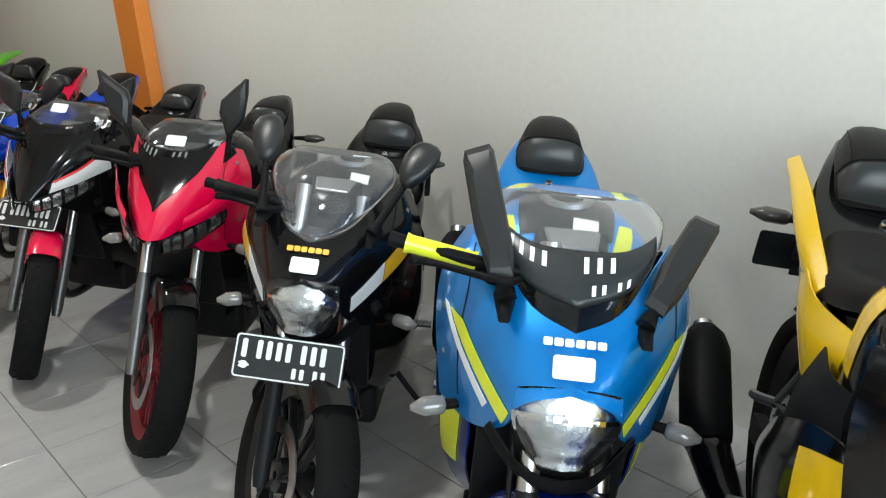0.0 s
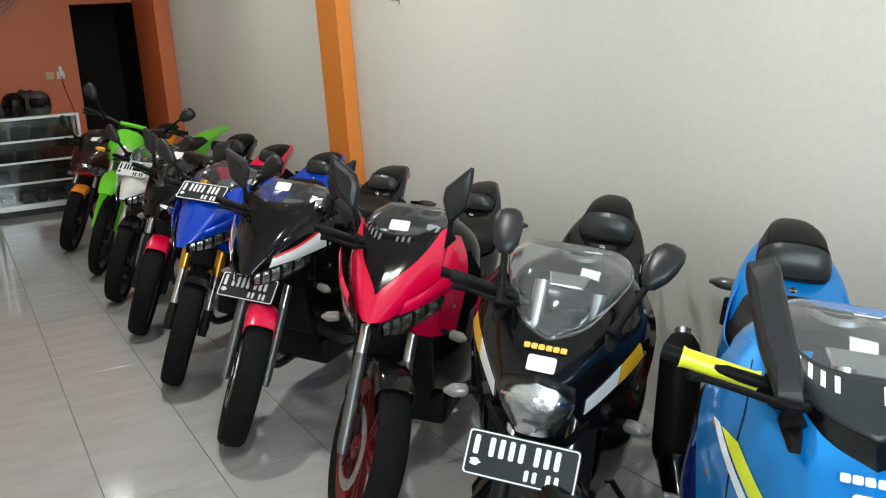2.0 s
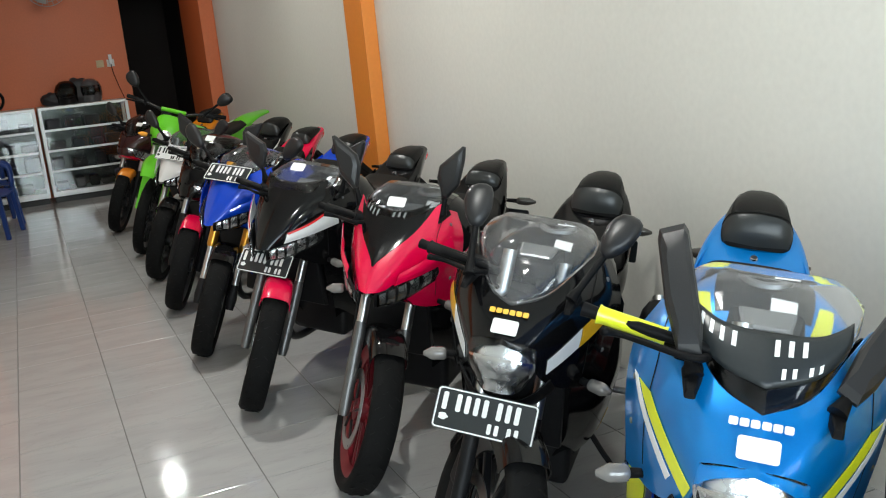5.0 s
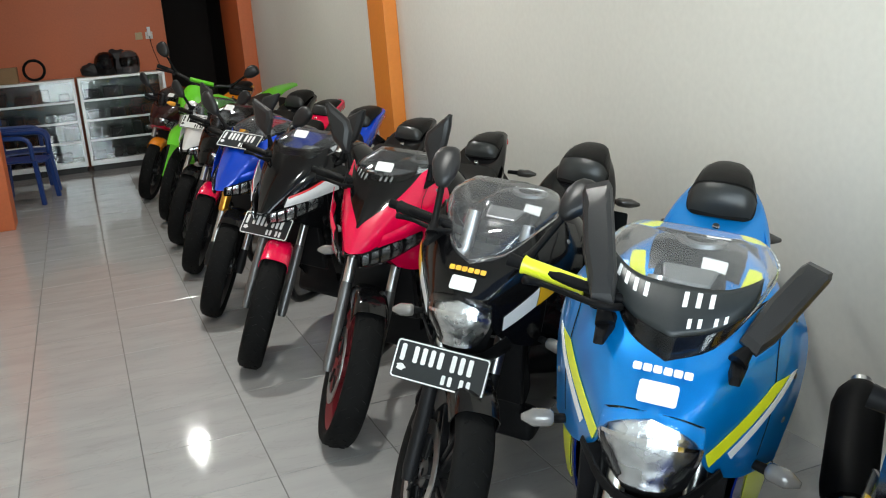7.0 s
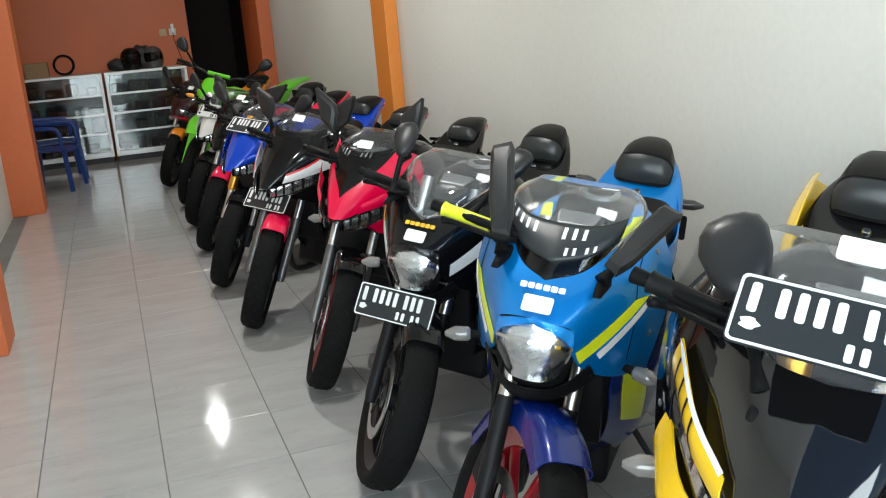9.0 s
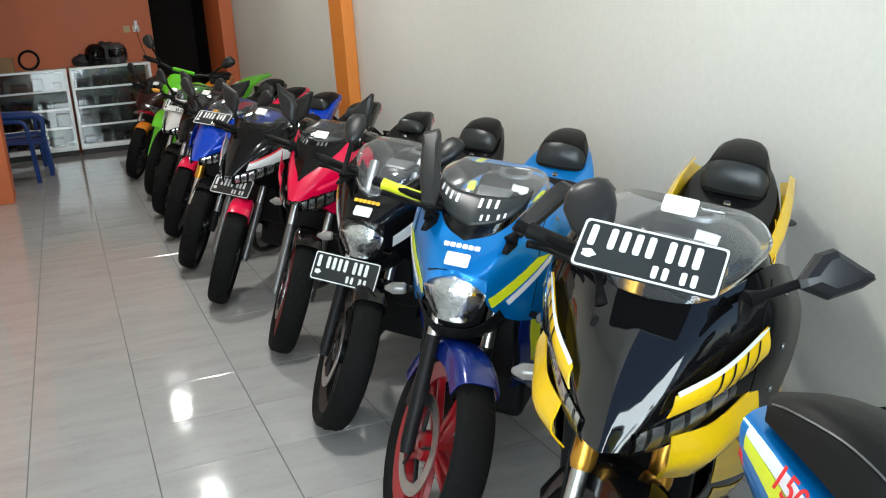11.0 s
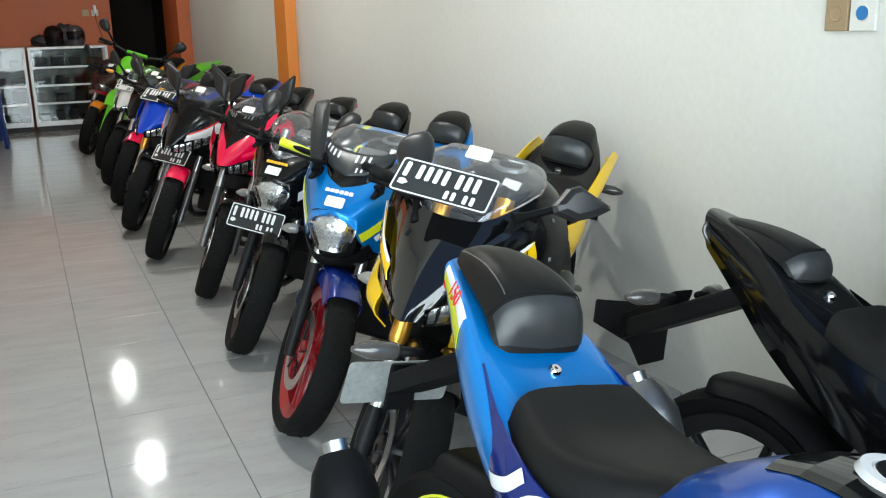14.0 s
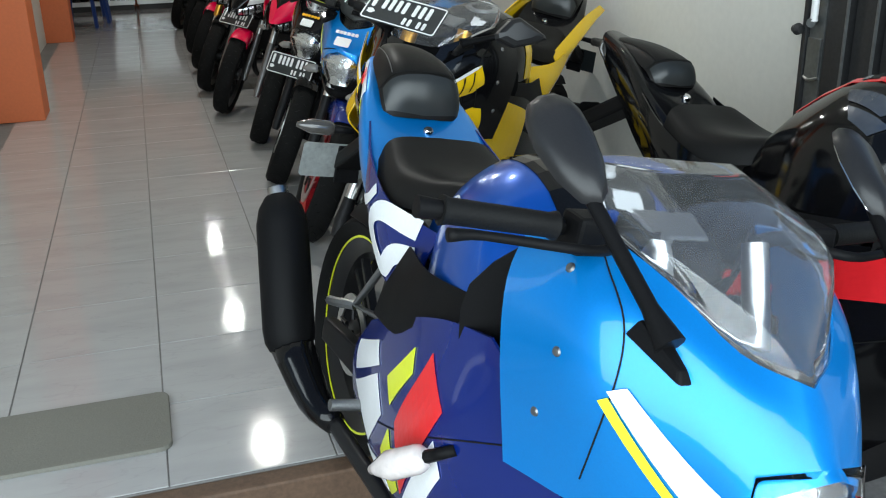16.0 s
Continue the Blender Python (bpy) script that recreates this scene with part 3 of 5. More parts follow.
WEDGE = [
    [(-.060, .092, .762), (-.140, .152, .800), (-.250, .206, .862)],
    [(-.048, .092, .746), (-.136, .158, .778), (-.262, .216, .822)],
    [(-.040, .086, .728), (-.136, .150, .752), (-.275, .212, .785)],
]
POD = [
    [(-.050, .105, .690), (-.140, .165, .700), (-.280, .215, .735)],
    [(-.030, .110, .640), (-.120, .178, .645), (-.270, .228, .670)],
    [(-.075, .090, .585), (-.150, .150, .580), (-.290, .195, .605)],
]
NOSE = [
    [(-.084, 0, .800), (-.090, .050, .792), (-.112, .090, .778)],
    [(-.052, 0, .760), (-.064, .048, .748), (-.098, .090, .728)],
    [(-.040, 0, .706), (-.056, .040, .700), (-.100, .080, .694)],
]
BEAK = [
    [(-.042, 0, .704), (-.066, .050, .694), (-.104, .086, .690), (-.132, .120, .666)],
    [(-.090, 0, .672), (-.105, .050, .668), (-.138, .086, .668), (-.170, .124, .640)],
    [(-.170, 0, .640), (-.180, .050, .640), (-.195, .080, .640), (-.220, .112, .612)],
]
for net, rise in ((LAMP, .022), (BEZEL, .014), (CHIN, .016)):
    net[:] = [[(x, y, z + rise) for x, y, z in r] for r in net]
LAMP[:] = [[(x, y * (1.16 if i < 2 else 1.0), z) for x, y, z in r] for i, r in enumerate(LAMP)]
BEZEL[:] = [[(x - .004, y * .90, z) for x, y, z in r] for r in BEZEL]
SCREEN[2:] = [[(x, y * .97, z - d) for x, y, z in r] for r, d in zip(SCREEN[2:], (.016, .036))]
COWL[3][:3] = [(x, y, z + .018) for x, y, z in COWL[3][:3]]
PILLION[:] = [[(x, y * .80, z) for x, y, z in r] for r in PILLION]
TAIL[:] = [[(x, y * .88, z) for x, y, z in r] for r in TAIL]
SEAT[:] = [[(x, y * .92, z) for x, y, z in r] for r in SEAT]
AXLE_F, AXLE_R = Vector((0, 0, .290)), Vector((-1.300, 0, .295))
HEAD = Vector((-.035, 0, .290))       # a point of the steering axis
RAKE = Vector((-.4226, 0, .9063))


def kicked(rows, degrees):
    """A net whose part behind the rider's seat is turned up."""
    m = Matrix.Translation((-1.05, 0, .78)) @ Matrix.Rotation(radians(degrees), 4, "Y") @ Matrix.Translation((1.05, 0, -.78))
    return [[tuple(m @ Vector(p)) if p[0] < -1.08 else p for p in r] for r in rows]


def settle(group, root, turn):
    """Hands the parts of a turned group over to their motorcycle."""
    for ob in list(group.children):
        ob.parent = root
        ob.matrix_basis = turn @ ob.matrix_basis
    bpy.data.objects.remove(group)


def sport_bike(name, m, label, group, look_of):
    """A small faired motorcycle that leans on its side stand, built from the colours and habits in look_of."""
    o = look_of
    root = thing(name, m, label, "motorcycle", group)
    slim = o.get("slim", 1.0)
    pillion_net, tail_net = [kicked([[(x, y * (1 + slim) / 2, .85 + (z - .85) * f) for x, y, z in r] for r in rows], o.get("kick", 0)) for rows, f in ((PILLION, slim), (TAIL, 1.0))]
    body, wing, flank, tail = o["cowl"], o.get("wing", o["cowl"]), o["flank"], o["tail"]
    # front: everything that turns with the handlebar
    turn = Matrix.Translation(HEAD) @ Matrix.Rotation(radians(o.get("steer", 30)), 4, RAKE) @ Matrix.Translation(-HEAD)
    fork = new("front_fork")
    fa, ra = o.get("rim", BLACKRIM), o.get("rear_rim", o.get("rim", BLACKRIM))
    w = wheel(fork, .290, .105, fa, 5, -1, .142, AXLE_F)
    for s in (1, -1):
        foot = AXLE_F + Vector((0.0, s * .082, 0))
        knee = foot + RAKE * .30
        if o.get("usd"):
            part("axle_clamp", tube([foot - RAKE * .03, foot + RAKE * .02, foot + RAKE * .10], [.020, .026, .020], 14), ENGINE, fork, smooth=40)
            part("stanchion", tube([foot + RAKE * .08, foot + RAKE * .30], .0175, 14), STEEL, fork, smooth=40)
            part("fork_tube", tube([foot + RAKE * .27, foot + RAKE * .285, foot + RAKE * .72], [.021, .0255, .0255], 16), o["usd"], fork, "golden fork tube", smooth=40)
        else:
            part("fork_slider", tube([foot - RAKE * .03, foot, foot + RAKE * .26, knee], [.016, .021, .0215, .020], 14), o.get("slider", ENGINE), fork, smooth=40)
            part("fork_tube", tube([knee - RAKE * .05, foot + RAKE * .72], .0185, 14), o.get("stanchion", STEEL), fork, smooth=40)
        bar = foot + RAKE * o.get("bar", .655)
        end = bar + Vector((o.get("sweep", -.145), s * o.get("span", .180), o.get("rise", -.025)))
        hb = part("handlebar", tube([bar, bar + Vector((-.02, s * .06, 0)), end], .011, 10), PLASTIC, fork, smooth=40)
        grip0 = bar + (end - bar) * .50
        part("grip", tube([grip0, grip0 + (end - grip0) * .06, end - (end - grip0) * .06, end], [.019, .016, .0165, .019], 14), o.get("grip", GRIP), hb, smooth=40)
        part("bar_end", tube([end, end + (end - bar).normalized() * .03], [.012, .014], 10), o.get("bar_end", PLASTIC), hb, smooth=40)
        part("switch_box", hull_box([Vector(c) + bar + (end - bar) * .36 for c in ((-.025, -.028, -.025), (.03, -.028, -.025), (.03, .028, -.025), (-.025, .028, -.025), (-.02, -.024, .022), (.025, -.024, .022), (.025, .024, .022), (-.02, .024, .022))], .006), PLASTIC, hb)
        lv = bar + (end - bar) * .30 + Vector((.045, 0, .0))
        part("lever", tube([lv, lv + Vector((.02, s * .05, 0)), end + Vector((.055, -s * .035, -.01)), end + Vector((.05, s * .01, -.012))], [.008, .007, .006, .009], 8, smooth_path=4), o.get("lever", PLASTIC), hb, smooth=True)
    part("caliper", hull_box([AXLE_F + Vector((x, y, z)) for z in (.05, .14) for x, y in ((-.135, -.085), (-.085, -.085), (-.085, -.045), (-.135, -.045))], .008), o.get("caliper", ENGINE), fork)
    part("brake_hose", tube([(-.11, -.07, .40), (-.15, -.10, .55), (-.26, -.10, .76), (-.33, -.13, .90)], .005, 6, smooth_path=5), GRIP, fork, smooth=True)
    part("triple_clamp", hull_box([HEAD + RAKE * h + Vector((x, y, 0)) for h in (.60, .625) for x, y in ((-.03, -.11), (.05, -.11), (.05, .11), (-.03, .11))], .006), ENGINE, fork)
    rows = []
    for a in (-10, 66, 78, 95, 115, 140, 165):
        ca, sa = math.cos(radians(a)), math.sin(radians(a))
        r0 = .310 + (.012 if a < 0 else 0)
        rows.append([(r0 * ca, 0, .290 + r0 * sa), (r0 * .985 * ca, .040, .290 + r0 * .985 * sa), (r0 * .92 * ca, .060, .290 + r0 * .92 * sa), (r0 * .78 * ca, .064, .290 + r0 * .78 * sa)])
    part("front_fender", sheet(both(rows[1:]), 14, 6, .003), o.get("fender", body), fork, smooth=50)
    settle(fork, root, turn)
    # rear wheel, swingarm, engine, frame
    rw = wheel(root, .295, .135, ra, 5, -1, .100, AXLE_R)
    if o.get("tape"):
        for s in (1, -1):
            part("rim_tape", lathe([(.236, s * .047), (.244, s * .0475), (.244, s * .049), (.236, s * .0485)], 44, Matrix.Translation(AXLE_R)), o["tape"], rw)
    for s in (1, -1):
        part("swingarm", hull_box([Vector(c) for c in ((-.84, s * .06, .30), (-.84, s * .10, .30), (-1.34, s * .125, .265), (-1.34, s * .095, .265), (-.84, s * .06, .38), (-.84, s * .10, .38), (-1.34, s * .125, .325), (-1.34, s * .095, .325))], .006), o.get("swingarm", ENGINE), root)
        part("frame_rail", tube([(-.36, s * .05, .80), (-.50, s * .13, .74), (-.78, s * .15, .58), (-.88, s * .12, .36)], .022, 10, smooth_path=4), PLASTIC, root, smooth=True)
        part("subframe", tube([(-.82, s * .10, .64), (-1.12, s * .10, .72), (-1.42, s * .06, .86)], .013, 8), PLASTIC, root)
        peg = part("footpeg", tube([(-.90, s * .15, .345), (-.90, s * .25, .35)], .012, 10), ALLOY, root, smooth=40)
        part("peg_bracket", hull_box([Vector(c) for c in ((-.93, s * .13, .33), (-.85, s * .13, .33), (-.85, s * .15, .33), (-.93, s * .15, .33), (-.90, s * .12, .52), (-.86, s * .12, .52), (-.86, s * .14, .52), (-.90, s * .14, .52))], .004), ALLOY, root)
        part("pillion_peg", tube([(-1.10, s * .15, .47), (-1.135, s * .175, .46), (-1.20, s * .17, .435)], .011, 8), ALLOY, root, smooth=40)
        part("peg_hanger", tube([(-1.02, s * .12, .62), (-1.10, s * .15, .47), (-.96, s * .13, .50)], .009, 8), ALLOY, root)
    part("engine", hull_box([Vector(c) for c in ((-.46, -.15, .19), (-.86, -.14, .19), (-.86, .14, .19), (-.46, .15, .19), (-.50, -.13, .56), (-.82, -.13, .52), (-.82, .13, .52), (-.50, .13, .56))], .03, 3), ENGINE, root, smooth=50)
    part("cylinder", hull_box([Vector(c) for c in ((-.38, -.09, .42), (-.54, -.09, .40), (-.54, .09, .40), (-.38, .09, .42), (-.34, -.09, .62), (-.50, -.09, .66), (-.50, .09, .66), (-.34, .09, .62))], .015, 2), ENGINE, root)
    part("crankcase_cover", lathe([(.0, .145), (.075, .145), (.095, .135), (.10, .12), (.0, .12)], 24, Matrix.Translation((-.60, 0, .32))), ENGINE, root, smooth=40)
    bm = hull_box([Vector(c) for c in ((-.30, -.14, .40), (-.335, -.14, .39), (-.335, .14, .39), (-.30, .14, .40), (-.235, -.14, .62), (-.27, -.14, .61), (-.27, .14, .61), (-.235, .14, .62))], .004, 1)
    part("radiator", bm, ENGINE, root)
    part("exhaust_pipe", tube([(-.36, -.03, .46), (-.27, -.04, .34), (-.34, -.06, .20), (-.60, -.10, .155), (-.90, -.13, .165), (-1.10, -.160, .190)], .019, 12, smooth_path=5), o.get("pipe", BLACKRIM), root, smooth=True)
    drop = o.get("muffler_drop", 1.0)

    def hung(points):
        return [(x - .16 * (1 - drop) * max(z - .19, 0) / .4, y, .19 + (z - .19) * drop) for x, y, z in points]

    muf = part("muffler", tube(hung([(-1.270, -.220, .272), (-1.282, -.221, .290), (-1.296, -.223, .313), (-1.415, -.236, .530), (-1.440, -.238, .562), (-1.458, -.240, .584)]), [.048, .058, .061, .061, .052, .034], 22), o.get("muffler", PLASTIC), root, smooth=40)
    part("link_pipe", tube(hung([(-1.08, -.158, .188), (-1.16, -.186, .205), (-1.280, -.220, .290)]), [.026, .040, .052], 14, smooth_path=3), o.get("link", BLACK), muf, "glossy link pipe", smooth=True)
    part("tailpipe", tube(hung([(-1.450, -.239, .576), (-1.470, -.242, .602)]), [.024, .024], 14), STEEL, muf, "bare steel outlet", smooth=40)
    part("chain_guard", hull_box([Vector(c) for c in ((-.90, .085, .38), (-1.32, .115, .345), (-1.32, .10, .345), (-.90, .07, .38), (-.90, .085, .42), (-1.20, .11, .42), (-1.20, .095, .42), (-.90, .07, .42))], .003, 1), PLASTIC, root)
    part("hugger", sheet(both([[(-1.30 + .325 * math.cos(radians(a)), 0, .295 + .325 * math.sin(radians(a))), (-1.30 + .32 * math.cos(radians(a)), .05, .295 + .32 * math.sin(radians(a))), (-1.30 + .29 * math.cos(radians(a)), .078, .295 + .29 * math.sin(radians(a)))] for a in (20, 50, 80, 110)]), 8, 5, .003), PLASTIC, root, smooth=50)
    part("shock", tube([(-.93, 0, .34), (-.93, 0, .42), (-.90, 0, .60)], [.018, .034, .032], 12), o.get("spring", ENGINE), root, smooth=40)
    for s in (1, -1):
        part("frame_cover", sheet([Net([[(-.52, .196, .760), (-.68, .204, .730), (-.84, .172, .712)], [(-.54, .222, .690), (-.70, .226, .650), (-.88, .188, .620)], [(-.60, .222, .640), (-.74, .222, .590), (-.92, .184, .540)]], s)], 6, 8, .004), PLASTIC, root, smooth=50)
    # side stand, out to the left
    lean = o.get("lean", 9.0)
    out = .275
    part("side_stand", tube([(-.80, .11, .27), (-.80, .20, .16), (-.83, out, math.tan(radians(lean)) * out + .004)], .010, 8), BLACKRIM, root, smooth=40)
    # bodywork
    wide = o.get("wide", 1.0)
    cowl_net, screen_net, flank_net, nose_net, beak_net = [[[(x, y * wide, z) for x, y, z in r] for r in rows] for rows in (COWL, SCREEN, FLANK, NOSE, BEAK)]
    ahead = o.get("ahead", 0.0)
    cowl_net, screen_net, lamp_net, bezel_net, chin_net = [[[(x + ahead * min(max((x + .46) / .16, 0), 1), y, z) for x, y, z in r] for r in rows] for rows in (cowl_net, screen_net, LAMP, BEZEL, CHIN)]
    cowl = part("front_cowl", sheet(both(cowl_net), 14, 16, .004), body, root, smooth=60)
    screen = part("windscreen", sheet(both(screen_net), 10, 12, .003, .002), o.get("screen", CLEAR), root, smooth=True)
    screen.visible_shadow = False
    if o.get("lower_screen"):
        part("screen_base", sheet(both(screen_net), 8, 10, .0012, .0045, quad=((0, 0), (o.get("base_top", .50), 0), (o.get("base_top", .50), .62), (.02, .50))), TINT if o["lower_screen"] is True else o["lower_screen"], root, smooth=True)
    part("dashboard", hull_box([Vector(c) for c in ((-.31, -.06, .875), (-.31, .06, .875), (-.41, .075, .895), (-.41, -.075, .895), (-.33, -.055, .920), (-.33, .055, .920), (-.42, .07, .945), (-.42, -.07, .945))], .012), PLASTIC, root)
    part("dial", hull_box([Vector(c) for c in ((-.345, -.045, .925), (-.345, .045, .925), (-.405, .055, .942), (-.405, -.055, .942), (-.347, -.042, .932), (-.347, .042, .932), (-.407, .052, .949), (-.407, -.052, .949))], .003, 1), ALLOY, root, "grey dial face")
    part("inner_cowl", sheet(both([[(-.30, .02, .88), (-.33, .10, .89), (-.40, .17, .925)], [(-.36, .02, .72), (-.40, .13, .74), (-.48, .24, .80)], [(-.36, .02, .60), (-.42, .15, .60), (-.50, .22, .66)]]), 6, 6, .004), PLASTIC, root, smooth=50)
    kind = o.get("lamp", "single")
    dx, dz = o.get("nose_shift", (0.0, 0.0))
    shield_net, slant_net, wedge_net = [[[(x + dx * f, y, z + dz * f) for x, y, z in r] for r in rows] for rows, f in ((SHIELD, 1), (SLANT, .35), (WEDGE, .35))]
    if kind == "single":
        hl = part("headlight", sheet(both(lamp_net), 8, 8, .002, .006), LENS, root, "clear headlight lens", smooth=True)
        hl.visible_shadow = False
        part("reflector", sheet(both([[(x - .014, y * .94, z) for x, y, z in r] for r in lamp_net]), 10, 10, .003), REFLECT, hl, smooth=40)
        part("lamp_divider", sheet(both(lamp_net), 2, 8, .02, .004, quad=((.36, 0), (.42, 0), (.42, .9), (.36, .9))), CHROME, hl)
        part("bezel", sheet(both(bezel_net), 8, 8, .004), PLASTIC, root, smooth=50)
        part("chin", sheet(both(chin_net), 6, 8, .004), o.get("chin", PLASTIC), root, smooth=50)
    else:
        for s in (1, -1):
            net = Net(cowl_net, s)
            if o.get("shield"):
                net = Net(slant_net, s)
                hl = part("headlight", sheet([net], 6, 12, .002, .008, quad=((.04, .04), (.96, .04), (.96, .96), (.04, .96))), LENS, root, "clear slanted headlight lens", smooth=True)
                hl.visible_shadow = False
                part("housing", sheet([net], 6, 12, .004, .001), PLASTIC, hl, smooth=40)
                for k in range(5):
                    part("reflector", sheet([net], 4, 4, .003, .0045, quad=((.14, .08 + .175 * k), (.86, .06 + .175 * k), (.86, .19 + .175 * k), (.14, .20 + .175 * k))), REFLECT, hl, smooth=40)
                side = Net(wedge_net, s)
                wp = part("side_wedge", sheet([side], 6, 10, .003, .006), o["wedge"], root, o.get("wedge_label", ""), smooth=50)
                if o.get("edge"):
                    part("slash", ribbon(side, ((.0, .02), (.0, .5), (.0, 1.0)), .009, .009), o["edge"], wp)
                for k in range(4 if o.get("slashes") else 0):
                    part("slash", ribbon(side, ((.12, .50 + .13 * k), (.5, .46 + .13 * k), (.86, .42 + .13 * k)), .004, .0085), PLASTIC, wp)
                continue
            hl = part("headlight", sheet([net], 6, 12, .002, .0075, quad=((.76, .16), (.975, .12), (.985, .70), (.84, .78))), LENS, root, "clear slanted headlight lens", smooth=True)
            hl.visible_shadow = False
            part("housing", sheet([net], 8, 14, .003, .0030, quad=((.71, .12), (.998, .08), (.998, .80), (.80, .86))), PLASTIC, hl, smooth=40)
            for k in range(4):
                a, b = .18 + .14 * k, .29 + .14 * k
                part("reflector", sheet([net], 4, 4, .003, .0045 + .001 * (k % 2), quad=((.79 + .015 * k, a), (.965, a - .03), (.965, b - .02), (.80 + .018 * k, b))), REFLECT, hl, smooth=40)
            if kind == "brow":
                part("lamp_rim", sheet([net], 2, 12, .003, .006, quad=((.66, .10), (.98, .085), (.98, .12), (.66, .125))), WHITEF, hl)
        part("chin", sheet(both(beak_net), 6, 8, .004), o.get("chin", body), root, smooth=50)
        if o.get("shield"):
            sh = part("nose_shield", sheet(both(shield_net), 14, 10, .004, .006), o["shield"], root, smooth=60)
            if o.get("dark_vee"):
                part("dark_vee", sheet(both(shield_net), 10, 8, .0015, .0085, quad=((.0, 0), (.66, 0), (.60, .05), (.0, .88))), o["dark_vee"], sh, smooth=60)
        else:
            part("nose", sheet(both(nose_net), 8, 6, .004, .003), o.get("nose", body), root, smooth=50)
    for s in (1, -1):
        fl = part("side_fairing", sheet([Net(flank_net, s)], 14, 16, .004), flank, root, smooth=50)
        for q, mt in o.get("flank_art", ()):
            part("stripe", sheet([Net(flank_net, s)], 6, 8, .0012, .0022, quad=q), mt, fl)
        for q, mt in o.get("cowl_art", ()):
            part("stripe", sheet([Net(cowl_net, s)], 6, 8, .0012, .0028, quad=q), mt, cowl)
    for s in (1, -1):
        net, fnet = Net(cowl_net, s), Net(flank_net, s)
        part("panel_seam", ribbon(net, ((.10, .70), (.34, .62), (.62, .66), (.92, .80)), .0022, .0012), GRIP, cowl)
        part("panel_seam", ribbon(fnet, ((.30, .10), (.42, .40), (.50, .70), (.62, .96)), .0024, .0012), GRIP, fl)
        for u, v in ((.22, .80), (.58, .82), (.80, .90)):
            n = net.normal(u, v)
            part("screw", lathe([(0, .003), (.005, .0026), (.007, .0), (0, -.002)], 12, facing(net.at(u, v), n) @ Matrix.Rotation(radians(90), 4, "X")), ALLOY, cowl, smooth=40)
    for q, mt in o.get("cowl_mid", ()):
        part("panel", sheet(both(cowl_net), 8, 8, .0015, .0025, quad=q), mt, cowl)
    if o.get("brand"):
        m0 = facing((-.118, 0, .834), (.72, 0, .69), (-.69, 0, .72))
        for k in range(6):
            part("badge", slab(rounded(.0150, .014, .003), .004, .0060, m0 @ Matrix.Translation(((k - 2.5) * .0175, .006, 0))), o["brand"], cowl)
    if o.get("paper", True):
        a, b = o.get("paper_at", ((-.092, 0, .808), (.74, 0, .67)))
        part("price_sticker", slab(rounded(.068, .040, .006), .006, .0075, facing(a, b, (-.69, 0, .72))), PAPER, root, "blank white paper sticker")
    # tank, seats, tail
    up = o.get("tank_lift", 0.0)
    tank_net = [[(x, y, z + up * (z - .66) / .28) for x, y, z in r] for r in TANK]
    tank = part("fuel_tank", sheet(both(tank_net), 14, 12, .004), o.get("tank", body), root, smooth=60)
    cap = Matrix.Translation((-.620, 0, .946 + up)) @ Matrix.Rotation(radians(4), 4, "Y") @ Matrix.Rotation(radians(90), 4, "X")
    part("filler_cap", lathe([(.0, .008), (.036, .008), (.038, .005), (.040, .0085), (.052, .0085), (.056, .0), (.0, -.01)], 28, cap), o.get("cap", ALLOY), tank, "satin alloy filler cap", smooth=40)
    part("tank_pad", sheet(both(tank_net), 5, 6, .002, .002, quad=((.12, 0), (.60, 0), (.56, .34), (.12, .30))), BLACK, tank)
    part("cap_lid", lathe([(0, .0105), (.034, .0105), (.036, .008), (0, .006)], 24, cap), PLASTIC, tank, smooth=40)
    part("warning_label", sheet([Net(tank_net)], 3, 3, .0006, .0026, quad=((.14, .04), (.20, .04), (.20, .20), (.14, .20))), PAPER, tank)
    for q, mt in o.get("tank_art", ()):
        for s in (1, -1):
            part("stripe", sheet([Net(tank_net, s)], 6, 6, .0012, .0022, quad=q), mt, tank)
    for path, wd, mt in o.get("tank_strokes", ()):
        for s in (1, -1):
            part("badge", ribbon(Net(tank_net, s), path, wd), mt, tank)
    part("rider_seat", sheet(both(SEAT), 12, 10, .05, .006), VINYL, root, "black vinyl rider seat", smooth=60)
    pil = part("pillion_seat", sheet(both(pillion_net), 14, 10, .03, .004), VINYL, root, "black vinyl passenger cushion", smooth=60)
    part("front_pad", sheet(both(pillion_net), 8, 10, .002, .0062, quad=((.03, 0), (.36, 0), (.34, .88), (.07, .86))), PADFRONT, pil, "smooth glossy front of the cushion", smooth=60)
    part("seam", sheet(both(pillion_net), 1, 10, .0015, .0066, quad=((.375, 0), (.388, 0), (.388, .97), (.375, .97))), GRIP, pil)
    for s in (1, -1):
        part("stitching", ribbon(Net(pillion_net, s), ((.40, .62), (.60, .60), (.80, .58), (.96, .50)), .0022, .0062), o.get("thread", GRIP), pil)
    tc = part("tail_cowl", sheet(both(tail_net), 14, 14, .004), tail, root, smooth=60)
    for q, mt in o.get("tail_art", ()):
        for s in (1, -1):
            part("stripe", sheet([Net(tail_net, s)], 6, 8, .0012, .0022, quad=q), mt, tc)
    for s in (1, -1):
        sp = part("side_panel", sheet([Net(PANEL, s)], 8, 12, .004), o.get("panel", flank), root, smooth=50)
        for path, wd, mt in o.get("panel_art", ()):
            part("stroke", ribbon(Net(PANEL, s), path, wd), mt, sp)
        for path, wd, mt in o.get("flank_strokes", ()):
            part("stroke", ribbon(Net(flank_net, s), path, wd), mt, root)
